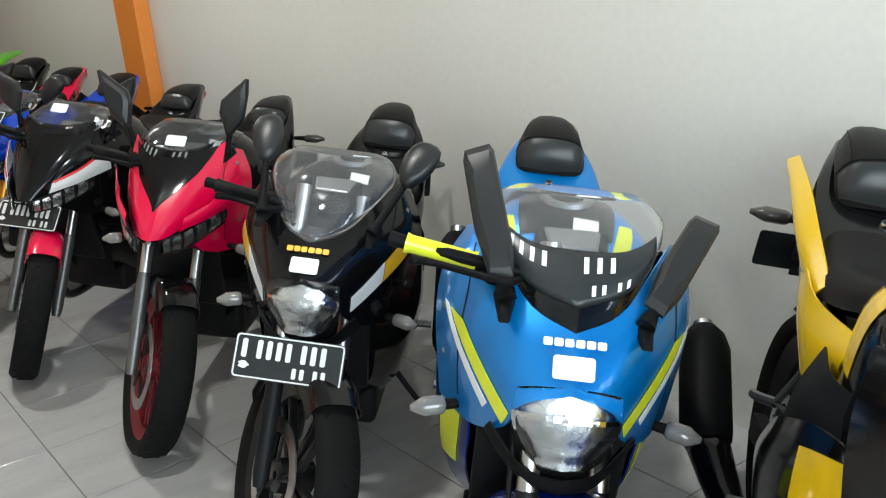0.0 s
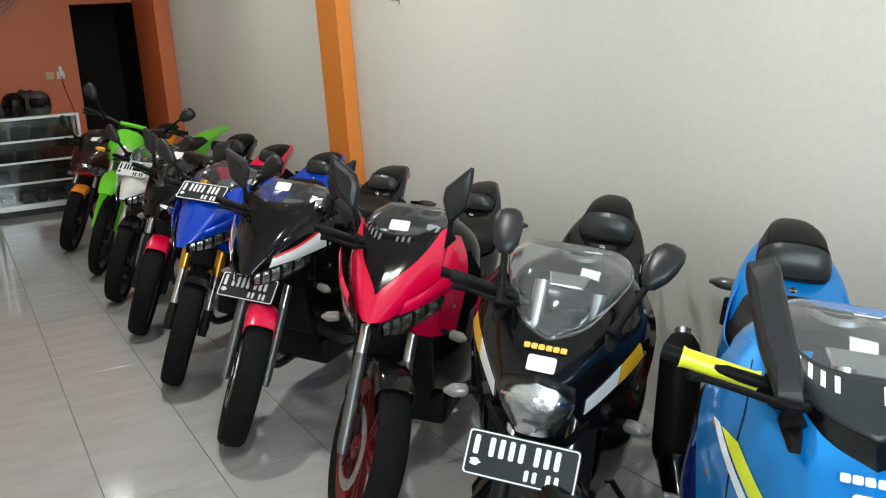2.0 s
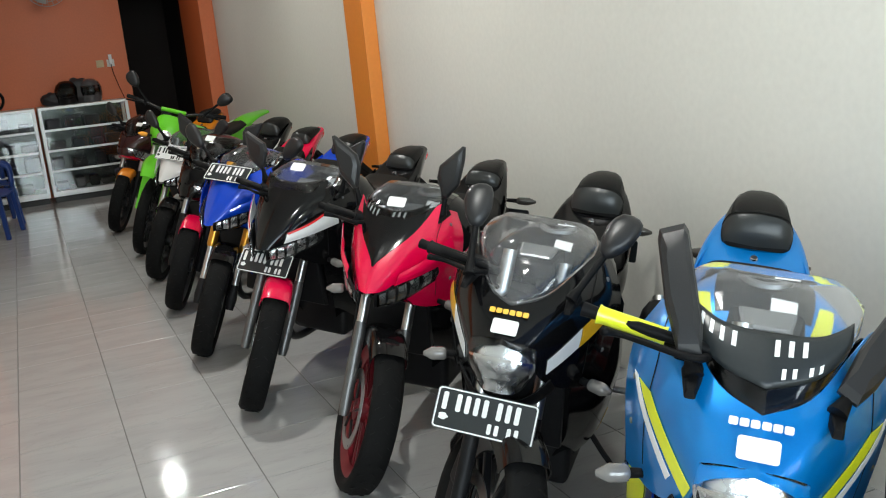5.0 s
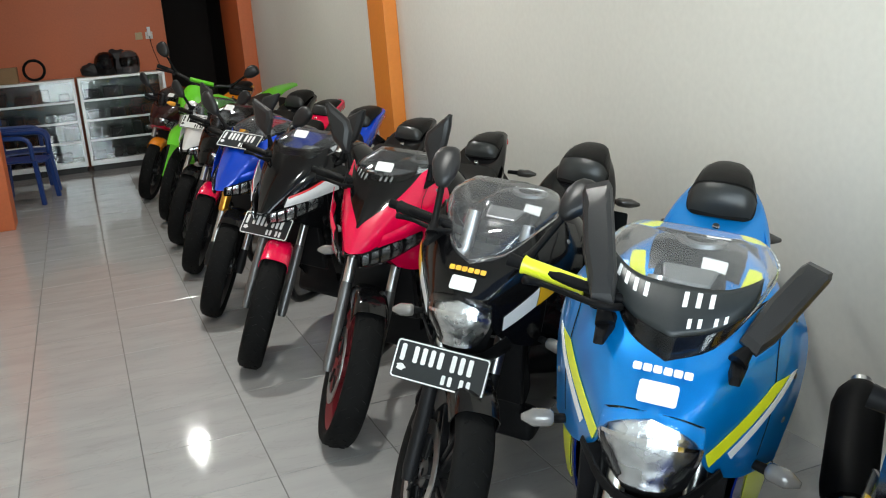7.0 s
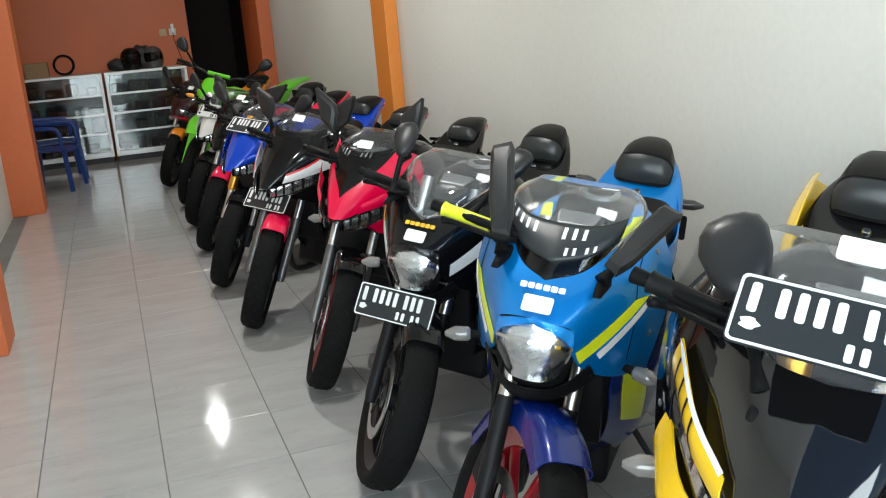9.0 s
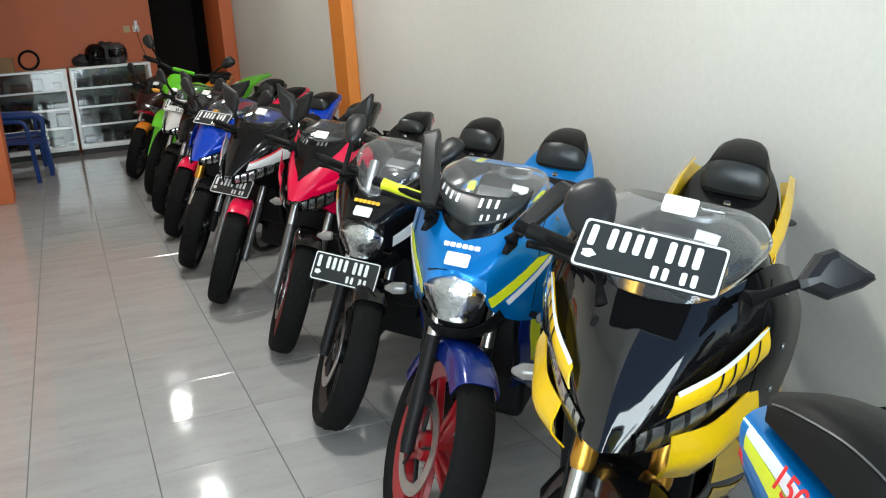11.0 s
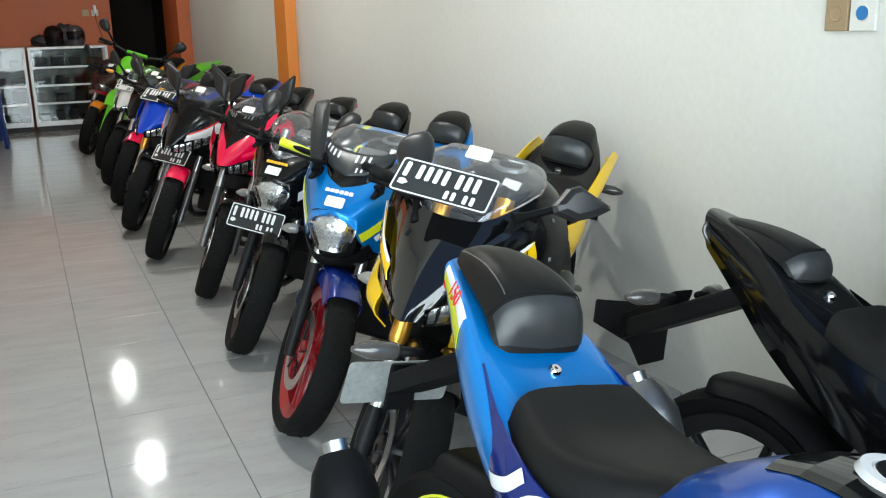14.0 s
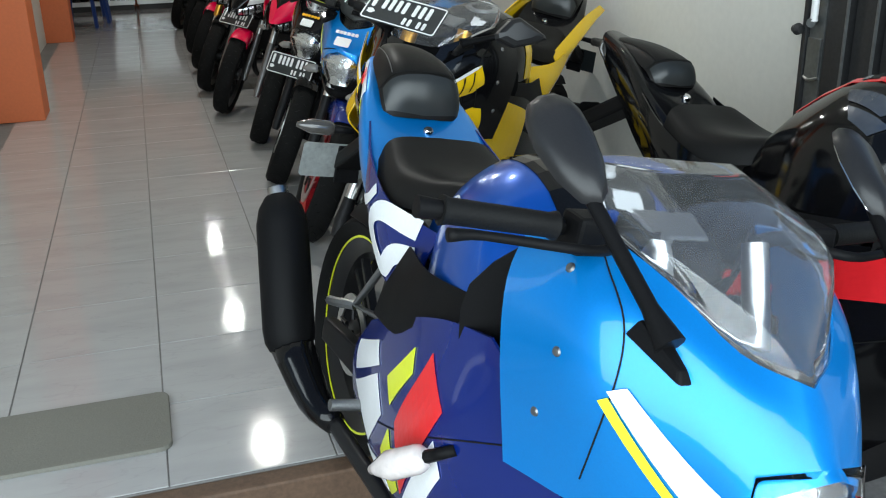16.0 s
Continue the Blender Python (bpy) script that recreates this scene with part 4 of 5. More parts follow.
    if o.get("pod"):
        for s in (1, -1):
            part("lower_cowl", sheet([Net(POD, s)], 8, 8, .004), o["pod"], root, "yellow lower cowl beside the fork", smooth=50)
    if o.get("tail_wing"):
        for s in (1, -1):
            part("tail_wing", sheet([Net(WING, s)], 8, 12, .004), o["tail_wing"], root, smooth=50)
    if o.get("tail_number"):
        font = bpy.data.curves.new("tail_number", "FONT")
        font.body, font.size, font.extrude, font.align_x, font.align_y = o["tail_number"], .042, .0006, "CENTER", "CENTER"
        text = new("number_lettering", font)
        baked = bpy.data.meshes.new_from_object(text.evaluated_get(bpy.context.evaluated_depsgraph_get()))
        bpy.data.objects.remove(text)
        net = Net(tail_net, -1)
        at, n = net.at(.80, .46), net.normal(.80, .46)
        letters = new("number_lettering", baked)
        letters.data.materials.append(REDF)
        letters.parent = tc
        letters.matrix_basis = facing(at + n * .0042, n, (.15, 0, 1))
    kick = Matrix.Translation((-1.05, 0, .78)) @ Matrix.Rotation(radians(o.get("kick", 0)), 4, "Y") @ Matrix.Translation((1.05, 0, -.78))
    lock = kick @ facing((-1.215, 0, .834), (.42, 0, .91), (-.91, 0, .42))
    part("seat_lock", lathe([(0, .006), (.009, .006), (.012, .002), (.012, -.004), (0, -.004)], 16, lock @ Matrix.Rotation(radians(90), 4, "X")), CHROME, tc, smooth=40)
    tl = part("tail_light", sheet(both([[(-1.515, 0, .915), (-1.512, .045, .908)], [(-1.520, 0, .890), (-1.512, .050, .886)], [(-1.500, 0, .862), (-1.495, .040, .860)]]), 4, 4, .006, .004), o.get("tail_lens", REDLENS), root, smooth=True)
    tl.matrix_basis = kick
    part("rear_fender", hull_box([Vector(c) for c in ((-1.36, -.05, .78), (-1.36, .05, .78), (-1.66, .045, .60), (-1.66, -.045, .60), (-1.38, -.04, .82), (-1.38, .04, .82), (-1.68, .035, .64), (-1.68, -.035, .64))], .008), PLASTIC, root)
    if o.get("rear_plate", True):
        part("plate_holder", hull_box([Vector(c) for c in ((-1.668, -.035, .56), (-1.668, .035, .56), (-1.676, .035, .56), (-1.676, -.035, .56), (-1.672, -.030, .66), (-1.672, .030, .66), (-1.684, .030, .66), (-1.684, -.030, .66))], .003), PLASTIC, root)
    else:
        tilt = facing((-1.73, .07, .590), (.80, 0, .60))
        part("plate_holder", slab([(-.135, .03), (-.10, .085), (.02, .07), (.035, .085), (.13, .06), (.135, -.01), (.075, -.09), (-.02, -.095), (-.03, -.035)], -.004, .004, tilt, .002), PLASTIC, root)
        part("holder_arm", hull_box([Vector(c) for c in ((-1.58, -.03, .66), (-1.58, .05, .66), (-1.71, .08, .57), (-1.71, .0, .57), (-1.56, -.03, .75), (-1.56, .05, .75), (-1.72, .08, .64), (-1.72, .0, .64))], .012), PLASTIC, root)
    if o.get("rear_plate", True):
        number_plate(root, facing((-1.690, 0, .615), (-.98, 0, .20)), .25, .10, o.get("rear_base", PLATEBLK), o.get("rear_ink", PLATEWHT), o.get("rear_base", PLATEBLK) is PLATEBLK)
    for s in (1, -1):
        indicator(root, (-1.55, s * .045, .735), (-1.575, s * .185, .735), AMBERLENS if o.get("amber_rear") else DARKLENS)
        fi = o.get("front_at", ((-.27, .17, .635), (-.245, .265, .625)))
        indicator(root, *[(x, y * s, z) for x, y, z in fi], o.get("front_lens", SMOKELENS), o.get("front_fat", 1.0))
    for args in o.get("mirrors", (((-.30, .20, .945), (-.30, .36, 1.12), .085, 0, .62), ((-.30, -.20, .945), (-.30, -.36, 1.12), .085, 0, .62))):
        mirror(root, *args)
    if o.get("screen_plate"):
        base, ink = o["screen_plate"]
        pl = part("number_plate", sheet(both(screen_net), 8, 12, .0008, .0062, quad=((.15, 0), (.46, 0), (.46, .64), (.15, .58))), base, root, smooth=True)
        for row, u0, u1, wd in (((-.70, -.46, -.37, -.28, -.19, .0, .09, .18), .32, .42, .034), ((.06, .13, .24, .31), .19, .25, .028)):
            for v0 in row:
                s = 1 if v0 >= 0 else -1
                v0 = abs(v0) + .03
                part("character_bar", sheet([Net(screen_net, s)], 2, 2, .0006, .0074, quad=((u0, v0), (u1, v0), (u1, v0 + wd), (u0, v0 + wd))), ink, pl)
    if o.get("plate"):
        number_plate(root, facing(*o["plate"]), base=o.get("plate_base", PLATEBLK), ink=o.get("plate_ink", PLATEWHT))
    return root


def stand(x, y, yaw, lean, s, z=0.0, nod=0.0):
    """Where a motorcycle stands: its front contact, the way that it faces, its lean to its own left, its size, its nose-down slope."""
    return pose(x, y, z, 0, 0, yaw) @ pose(0, 0, 0, -lean) @ pose(0, 0, 0, 0, nod, 0) @ Matrix.Scale(s, 4)

# ---------------------------------------------------------------- the motorcycles
ROWOF = "motorcycles parked in a row"
SHEEN = mat("dark_blue_grey_film", (0.03, 0.04, 0.06), 0.25, coat=0.8, vary=0.1)
PLATEBACK = mat("bare_plate_metal", (0.36, 0.38, 0.37), 0.35, 0.3, vary=0.25, big=14, fine=90, bump=0.3)
GREYINK = mat("faded_grey_ink", (0.13, 0.14, 0.145), 0.5, vary=0.15, fine=140)
BLUE1 = dict(base_top=.16, span=.205, lean=10, cowl=BLUE, flank=DEEP, tail=BLUE, panel=BLUE, fender=DEEP, tank=BLUE, rim=REDRIM, rear_rim=REDRIM, brand=WHITEF, lower_screen=True, steer=36, grip=LEMON, screen_plate=(PLATEBLK, PLATEWHT),
             cowl_art=((((.58, .64), (.97, .38), (.985, .48), (.56, .74)), LEMON), (((.55, .76), (.90, .56), (.92, .60), (.54, .81)), WHITEF)),
             tank_art=((((.02, .30), (.22, .34), (.26, .44), (.02, .44)), LEMON),),
             flank_art=((((.30, .06), (.62, .10), (.60, .30), (.34, .22)), LEMON),),
             mirrors=(((-.17, .118, .868), (-.345, .225, 1.005), .058, -25, .90, "blade"), ((-.17, -.118, .890), (-.34, -.195, 1.095), .060, 10, .90, "blade")))
BLACK5 = dict(lean=11, slider=ENGINE, stanchion=STEEL, cowl=BLACK, flank=BLACK, tail=BLACK, brand=AMBERF, steer=34, screen=CLEAR,
              cowl_art=((((.62, .60), (.86, .44), (.95, .50), (.76, .64)), WHITEF), (((.48, .72), (.62, .605), (.76, .645), (.60, .80)), AMBERF)),
              flank_art=((((.55, .55), (.85, .50), (.88, .80), (.62, .85)), AMBERF),),
              mirrors=(((-.17, .145, .890), (-.34, .250, 1.080), .082, -15, .50), ((-.17, -.130, .910), (-.34, -.170, 1.105), .078, 15, .50)), plate=((.020, 0, .612), (.88, 0, .47), (-.47, 0, .88)))
RED6 = dict(wide=.88, slim=.72, slider=FORKSILVER, stanchion=STEEL, cowl=RED, flank=BLACK, tail=BLACK, tank=BLACK, fender=BLACK, rim=CRIMSON, lamp="slant", chin=BLACK, nose=RED, steer=34, screen=SMOKE, paper_at=((-.272, .0, .977), (.70, 0, .71)), screen_plate=(TINT, GREYINK),
            shield=RED, wedge=RED, dark_vee=BLACK, nose_shift=(-.058, .045),
            mirrors=(((-.33, .15, .945), (-.36, .185, 1.19), .085, 0, .78, "ear"), ((-.33, -.17, .945), (-.36, -.265, 1.19), -.085, 0, .78, "ear")))
KXK7 = dict(slim=.74, slider=FORKSILVER, stanchion=STEEL, cowl=BLACK, flank=BLACK, tail=BLACK, fender=RED, lamp="slant", steer=34, screen=SMOKE, lower_screen=True, paper_at=((-.310, .0, 1.017), (.70, 0, .71)),
            shield=BLACK, wedge=WHITEF, edge=REDF, wedge_label="white wedge with a red edge", nose_shift=(-.055, .045),
            mirrors=(((-.34, .20, .935), (-.36, .27, 1.17), .10, 0, .78, "ear"), ((-.34, -.20, .935), (-.38, -.29, 1.15), -.10, 0, .78, "ear")), plate=((-.065, -.015, .640), (.80, 0, .60), (-.60, 0, .80)))
BLU8 = dict(slim=.82, cowl=ROYAL, flank=ROYAL, tail=ROYAL, tank=ROYAL, fender=BLACK, lamp="brow", chin=BLACK, shield=ROYAL, wedge=ROYAL, nose_shift=(-.03, .02), usd=GOLD, screen=SMOKE, steer=34, paper=False,
            plate=((-.17, 0, .925), (.66, 0, .75), (-.75, 0, .66)))
RED9 = dict(slim=.74, cowl=BLACK, flank=BLACK, tail=RED, tank=RED, fender=RED, lamp="slant", screen=TINT, steer=34, paper_at=((-.310, .0, 1.017), (.70, 0, .71)),
            mirrors=(((-.34, .20, .935), (-.40, .30, 1.15), .10, 0, .72, "ear"), ((-.34, -.20, .935), (-.40, -.28, 1.15), -.10, 0, .72, "ear")))
WHT10 = dict(shield=WHITEP, wedge=WHITEP, nose_shift=(-.05, .03), cowl=WHITEP, flank=WHITEP, tail=BLACK, tank=BLACK, fender=BLACK, lamp="slant", chin=BLACK, steer=30, screen=SMOKE, paper=False, slider=STEEL, plate=((-.13, 0, .88), (.80, 0, .60), (-.60, 0, .80)), plate_base=PLATEWHT, plate_ink=PLATEBLK)
ORG12 = dict(cowl=MAROON, flank=ORANGEP, tail=ORANGEP, tank=ORANGEP, fender=ORANGEP, lamp="slant", chin=RED, steer=30, screen=TINT, paper_at=((-.24, .06, .96), (.70, 0, .71)), nose=MAROON,
             flank_art=((((.10, .05), (.60, .05), (.60, .50), (.10, .40)), REDF),))
YLW3 = dict(muffler_drop=.62, pod=YELLOW, wide=1.10, lean=11.5, cowl=BLACK, flank=BLACK, tail=BLACK, panel=YELLOW, tank=BLACK, tail_wing=YELLOW, kick=2, tank_art=((((.34, .60), (.75, .56), (.75, .92), (.36, .92)), YELLOW),), fender=BLACK, lamp="brow", chin=BLACK, shield=PIANO, usd=GOLD, steer=34, screen=CLEAR, paper_at=((-.318, 0, 1.030), (.70, 0, .71)),
            wedge=YELLOW, edge=WHITEF, slashes=True, wedge_label="yellow wedge with thin black slashes",
            flank_art=((((.04, .01), (.62, .01), (.54, .34), (.08, .38)), YELLOW), (((.66, .06), (.80, .12), (.74, .62), (.60, .46)), YELLOW), (((.60, .36), (.63, .37), (.60, .60), (.57, .58)), WHITEF)),
            mirrors=(((-.17, .170, .930), (-.34, .345, 1.000), .085, -10, .60, "ear"), ((-.15, -.080, .860), (-.32, -.190, 1.040), .105, 15, .52)), plate=((-.105, -.005, .985), (.66, .0, .75), (-.75, 0, .66)))
BLUE2 = dict(ahead=.055, tank_strokes=((((.44, .66), (.47, .64), (.50, .66), (.47, .69), (.44, .66)), .0045, WHITEF), (((.445, .72), (.47, .71), (.49, .73)), .008, REDF)), cap=WHITEP, tape=LEMON, lean=13, panel=DEEP, panel_art=((((.10, .10), (.16, .34), (.52, .46), (.84, .34), (.58, .20), (.50, .06)), .040, WHITEF), (((.66, .74), (.36, .56), (.06, .46)), .022, WHITEF), (((.88, .04), (.60, .0)), .03, WHITEF)), cowl=BLUE, flank=DEEP, tail=BLUE, tank=COBALT, fender=DEEP, steer=0, bar=.72, sweep=-.030, span=.300, rise=.018, tail_number="150", front_lens=PINKLENS, front_fat=1.35, front_at=((-.46, .215, .535), (-.58, .290, .425)), thread=ALLOY, screen=CLEAR, brand=None, rear_base=PLATEBACK, rear_ink=ALLOY, paper=False,
             cowl_art=((((.60, .62), (.95, .36), (.97, .50), (.64, .68)), WHITEF), (((.66, .68), (.97, .52), (.97, .55), (.68, .71)), LEMON)),
             flank_art=((((.14, .74), (.26, .66), (.40, .92), (.20, .96)), WHITEF), (((.30, .66), (.44, .60), (.62, .74), (.46, .92)), WHITEF), (((.62, .60), (.74, .56), (.78, .72), (.66, .76)), WHITEF), (((.12, .36), (.30, .30), (.66, .46), (.42, .50)), REDF), (((.12, .46), (.22, .44), (.38, .54), (.28, .58)), LEMON), (((.46, .54), (.66, .48), (.74, .54), (.56, .60)), LEMON), (((.40, .32), (.50, .28), (.78, .40), (.70, .46)), WHITEF)),
             tail_art=((((.66, .54), (.97, .50), (.97, .60), (.66, .66)), LEMON), (((.66, .38), (.97, .38), (.97, .495), (.66, .53)), WHITEF)),
             mirrors=(((-.105, .205, .905), (-.385, .262, 1.088), .076, 0, .48), ((-.105, -.205, .905), (-.385, -.252, 1.088), .076, 0, .48)))
CBR1 = dict(tail_lens=DARKLENS, tank_lift=.07, kick=2, slim=.62, cowl=BLACK, flank=BLACK, tail=BLACK, lamp="slant", steer=20, screen=SMOKE, rear_plate=False, muffler=ALLOY, paper=False,
            tank_art=((((.02, .30), (.80, .30), (.80, .35), (.02, .36)), REDF), (((.22, .46), (.50, .44), (.46, .52), (.30, .56)), SHEEN), (((.24, .58), (.44, .55), (.40, .62), (.30, .66)), SHEEN)), flank_art=((((.02, .05), (.20, .10), (.24, .70), (.10, .75)), REDF),))

sport_bike("motorcycle", stand(.640, 2.325, 225.5, 10.5, .955), "gloss black sport motorcycle with orange and white stripes", ROWOF, BLACK5)
sport_bike("motorcycle", stand(.632, 1.462, 227.7, 10, .975), "bright blue sport motorcycle with yellow stripes and red wheels", ROWOF, BLUE1)
sport_bike("motorcycle", stand(.665, 3.190, 225, 8, .95), "red and black sport motorcycle with a tinted screen", ROWOF, RED6)
sport_bike("motorcycle", stand(.55, 4.12, 220, 8, .96), "black sport motorcycle with white and red stripes and red fender", ROWOF, KXK7)
sport_bike("motorcycle", stand(.51, 4.99, 219, 8, .97), "royal blue sport motorcycle with golden fork", ROWOF, BLU8)
sport_bike("motorcycle", stand(.53, 5.99, 219, 8, .97), "black motorcycle with a red fender and red tail", ROWOF, RED9)
sport_bike("motorcycle", stand(.545, 6.90, 219, 8, .97), "white motorcycle with a white number plate", ROWOF, WHT10)
sport_bike("motorcycle", stand(.49, 9.12, 222, 8, .98), "dark maroon and orange motorcycle with a dark screen", ROWOF, ORG12)
sport_bike("motorcycle", stand(.603, .660, 223, 11.5, 1.0), "yellow and black sport motorcycle with golden fork", ROWOF, YLW3)
sport_bike("motorcycle", stand(.590, -1.385, 276.5, 11, 1.0, -.105, 4.4), "blue sport motorcycle with white lettering shapes on its flank", ROWOF, BLUE2)
sport_bike("motorcycle", stand(1.470, -1.275, 284.5, 9, .99, -.105, 4.5), "black sport motorcycle with red stripes and an empty plate holder", ROWOF, CBR1)


def trail_bike(m, label):
    """A tall lime green trail motorcycle."""
    root = thing("trail_motorcycle", m, label, "motorcycle", ROWOF)
    turn = Matrix.Translation(HEAD) @ Matrix.Rotation(radians(28), 4, RAKE) @ Matrix.Translation(-HEAD)
    fork = new("front_fork")
    wheel(fork, .32, .085, BLACKRIM, 8, -1, .115, Vector((0, 0, .32)))
    wheel(root, .31, .115, BLACKRIM, 8, -1, .10, Vector((-1.33, 0, .31)))
    for s in (1, -1):
        foot = Vector((0, s * .085, .32))
        part("fork_slider", tube([foot, foot + RAKE * .42], [.028, .026], 12), ALLOY, fork, smooth=40)
        part("fork_tube", tube([foot + RAKE * .36, foot + RAKE * .80], .021, 12), STEEL, fork, smooth=40)
        part("fork_guard", hull_box([foot + RAKE * h + Vector((x, y * s, 0)) for h in (.05, .36) for x, y in ((.02, -.03), (.045, -.03), (.045, .03), (.02, .03))], .005), GREEN, fork)
        c = Vector((-.38, 0, 1.07))
        hb = part("handlebar", tube([c + Vector((0, s * .02, 0)), c + Vector((-.01, s * .16, .06)), c + Vector((-.08, s * .40, .08))], .012, 10, smooth_path=4), BLACKRIM, fork, smooth=True)
        part("grip", tube([c + Vector((-.055, s * .29, .075)), c + Vector((-.08, s * .41, .08))], .017, 12), GRIP, hb, smooth=40)
        part("lever", tube([c + Vector((.0, s * .26, .07)), c + Vector((-.01, s * .40, .065))], .007, 8), PLASTIC, hb)
        mirror(fork, c + Vector((-.03, s * .24, .08)), c + Vector((-.06, s * .42, .28)), .10, 0, .5)
        part("swingarm", tube([(-.80, s * .08, .36), (-1.34, s * .10, .31)], .024, 8), ALLOY, root)
        part("radiator_shroud", sheet([Net([[(-.34, .10, .98), (-.52, .14, .96), (-.78, .12, .86)], [(-.30, .17, .86), (-.50, .20, .84), (-.76, .14, .76)], [(-.36, .15, .66), (-.52, .17, .68), (-.72, .12, .70)]], s)], 8, 8, .004), GREEN, root, smooth=50)
        part("side_panel", sheet([Net([[(-.86, .12, .84), (-1.10, .12, .86), (-1.36, .10, .93)], [(-.86, .14, .70), (-1.08, .14, .72), (-1.30, .11, .84)]], s)], 6, 8, .004), GREEN if s > 0 else WHITEP, root, smooth=50)
        indicator(root, (-1.55, s * .05, .86), (-1.56, s * .17, .86), AMBERLENS)
        indicator(fork, (-.20, s * .11, .93), (-.19, s * .22, .93), AMBERLENS)
        part("footpeg", tube([(-.86, s * .12, .36), (-.86, s * .24, .36)], .012, 8), ALLOY, root)
    part("front_fender", sheet(both([[(.30, 0, .74), (.30, .03, .735), (.28, .05, .725)], [(.10, 0, .80), (.10, .06, .795), (.09, .085, .775)], [(-.14, 0, .80), (-.14, .07, .795), (-.14, .10, .77)], [(-.36, 0, .74), (-.36, .05, .735), (-.36, .07, .72)]]), 12, 8, .004), GREEN, fork, smooth=60)
    mask = part("headlight_mask", sheet(both([[(-.24, 0, 1.12), (-.25, .06, 1.11), (-.28, .10, 1.08)], [(-.16, 0, 1.00), (-.18, .09, .99), (-.24, .14, .97)], [(-.13, 0, .88), (-.16, .07, .87), (-.22, .11, .86)]]), 10, 8, .004), GREEN, fork, smooth=60)
    part("headlight", lathe([(0, .02), (.045, .016), (.062, .0), (.062, -.02), (0, -.03)], 24, facing((-.150, 0, .945), (.96, 0, .25)) @ Matrix.Rotation(radians(90), 4, "X")), REFLECT, mask, smooth=40)
    part("crossbar", tube([(-.36, -.10, 1.13), (-.36, .10, 1.13)], .018, 10), GREEN, fork, smooth=40)
    part("fuel_tank", sheet(both([[(-.44, 0, .96), (-.44, .10, .93), (-.46, .14, .80)], [(-.60, 0, 1.0), (-.60, .12, .96), (-.60, .16, .80)], [(-.80, 0, .92), (-.80, .08, .90), (-.80, .12, .78)]]), 10, 8, .004), GREEN, root, smooth=60)
    part("seat", sheet(both([[(-.70, 0, .945), (-.70, .07, .93), (-.70, .09, .88)], [(-.95, 0, .89), (-.95, .09, .88), (-.95, .11, .83)], [(-1.20, 0, .91), (-1.20, .09, .90), (-1.20, .11, .86)], [(-1.44, 0, .95), (-1.44, .06, .94), (-1.44, .07, .91)]]), 14, 8, .05), VINYL, root, smooth=60)
    part("rear_fender", sheet(both([[(-1.30, 0, .92), (-1.30, .08, .915), (-1.30, .11, .88)], [(-1.48, 0, .97), (-1.48, .07, .965), (-1.48, .09, .94)], [(-1.74, 0, .99), (-1.73, .04, .985), (-1.72, .06, .97)]]), 10, 8, .004), GREEN, root, smooth=60)
    part("engine", hull_box([Vector(c) for c in ((-.46, -.13, .26), (-.86, -.13, .26), (-.86, .13, .26), (-.46, .13, .26), (-.50, -.11, .66), (-.78, -.11, .58), (-.78, .11, .58), (-.50, .11, .66))], .03, 3), ENGINE, root, smooth=50)
    part("frame_tube", tube([(-.40, 0, .96), (-.38, 0, .60), (-.50, 0, .28), (-.86, 0, .26), (-.90, 0, .60), (-.70, 0, .84)], .022, 8, smooth_path=3), PLASTIC, root, smooth=True)
    part("muffler", tube([(-.90, -.13, .56), (-1.0, -.15, .62), (-1.42, -.14, .80)], [.022, .048, .048], 16), ALLOY, root, smooth=40)
    part("side_stand", tube([(-.80, .11, .34), (-.83, .29, .045)], .010, 8), BLACKRIM, root, smooth=40)
    number_plate(root, facing((-1.66, 0, .80), (-.95, 0, .2)), .25, .10)
    settle(fork, root, turn)
    return root


trail_bike(stand(.56, 7.89, 222, 8, .96), "tall lime green trail motorcycle with black seat")


# ---------------------------------------------------------------- back of the showroom
ALUM = mat("white_aluminium_frame", (0.66, 0.67, 0.66), 0.35, 0.3, vary=0.06, fine=80)
GLASS = mat("showcase_glass", (0.95, 0.97, 0.96), 0.02, trans=1.0, ior=1.45)
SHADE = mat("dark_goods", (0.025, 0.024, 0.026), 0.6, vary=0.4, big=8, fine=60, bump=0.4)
MIRRORBACK = mat("showcase_dark_back", (0.05, 0.06, 0.055), 0.25, 0.2, vary=0.1)
PLINTH = mat("black_plinth", (0.02, 0.02, 0.02), 0.5, vary=0.2)
CHAIRBLUE = mat("blue_chair_plastic", (0.012, 0.045, 0.20), 0.4, vary=0.12, big=5, fine=150)
random.seed(7)


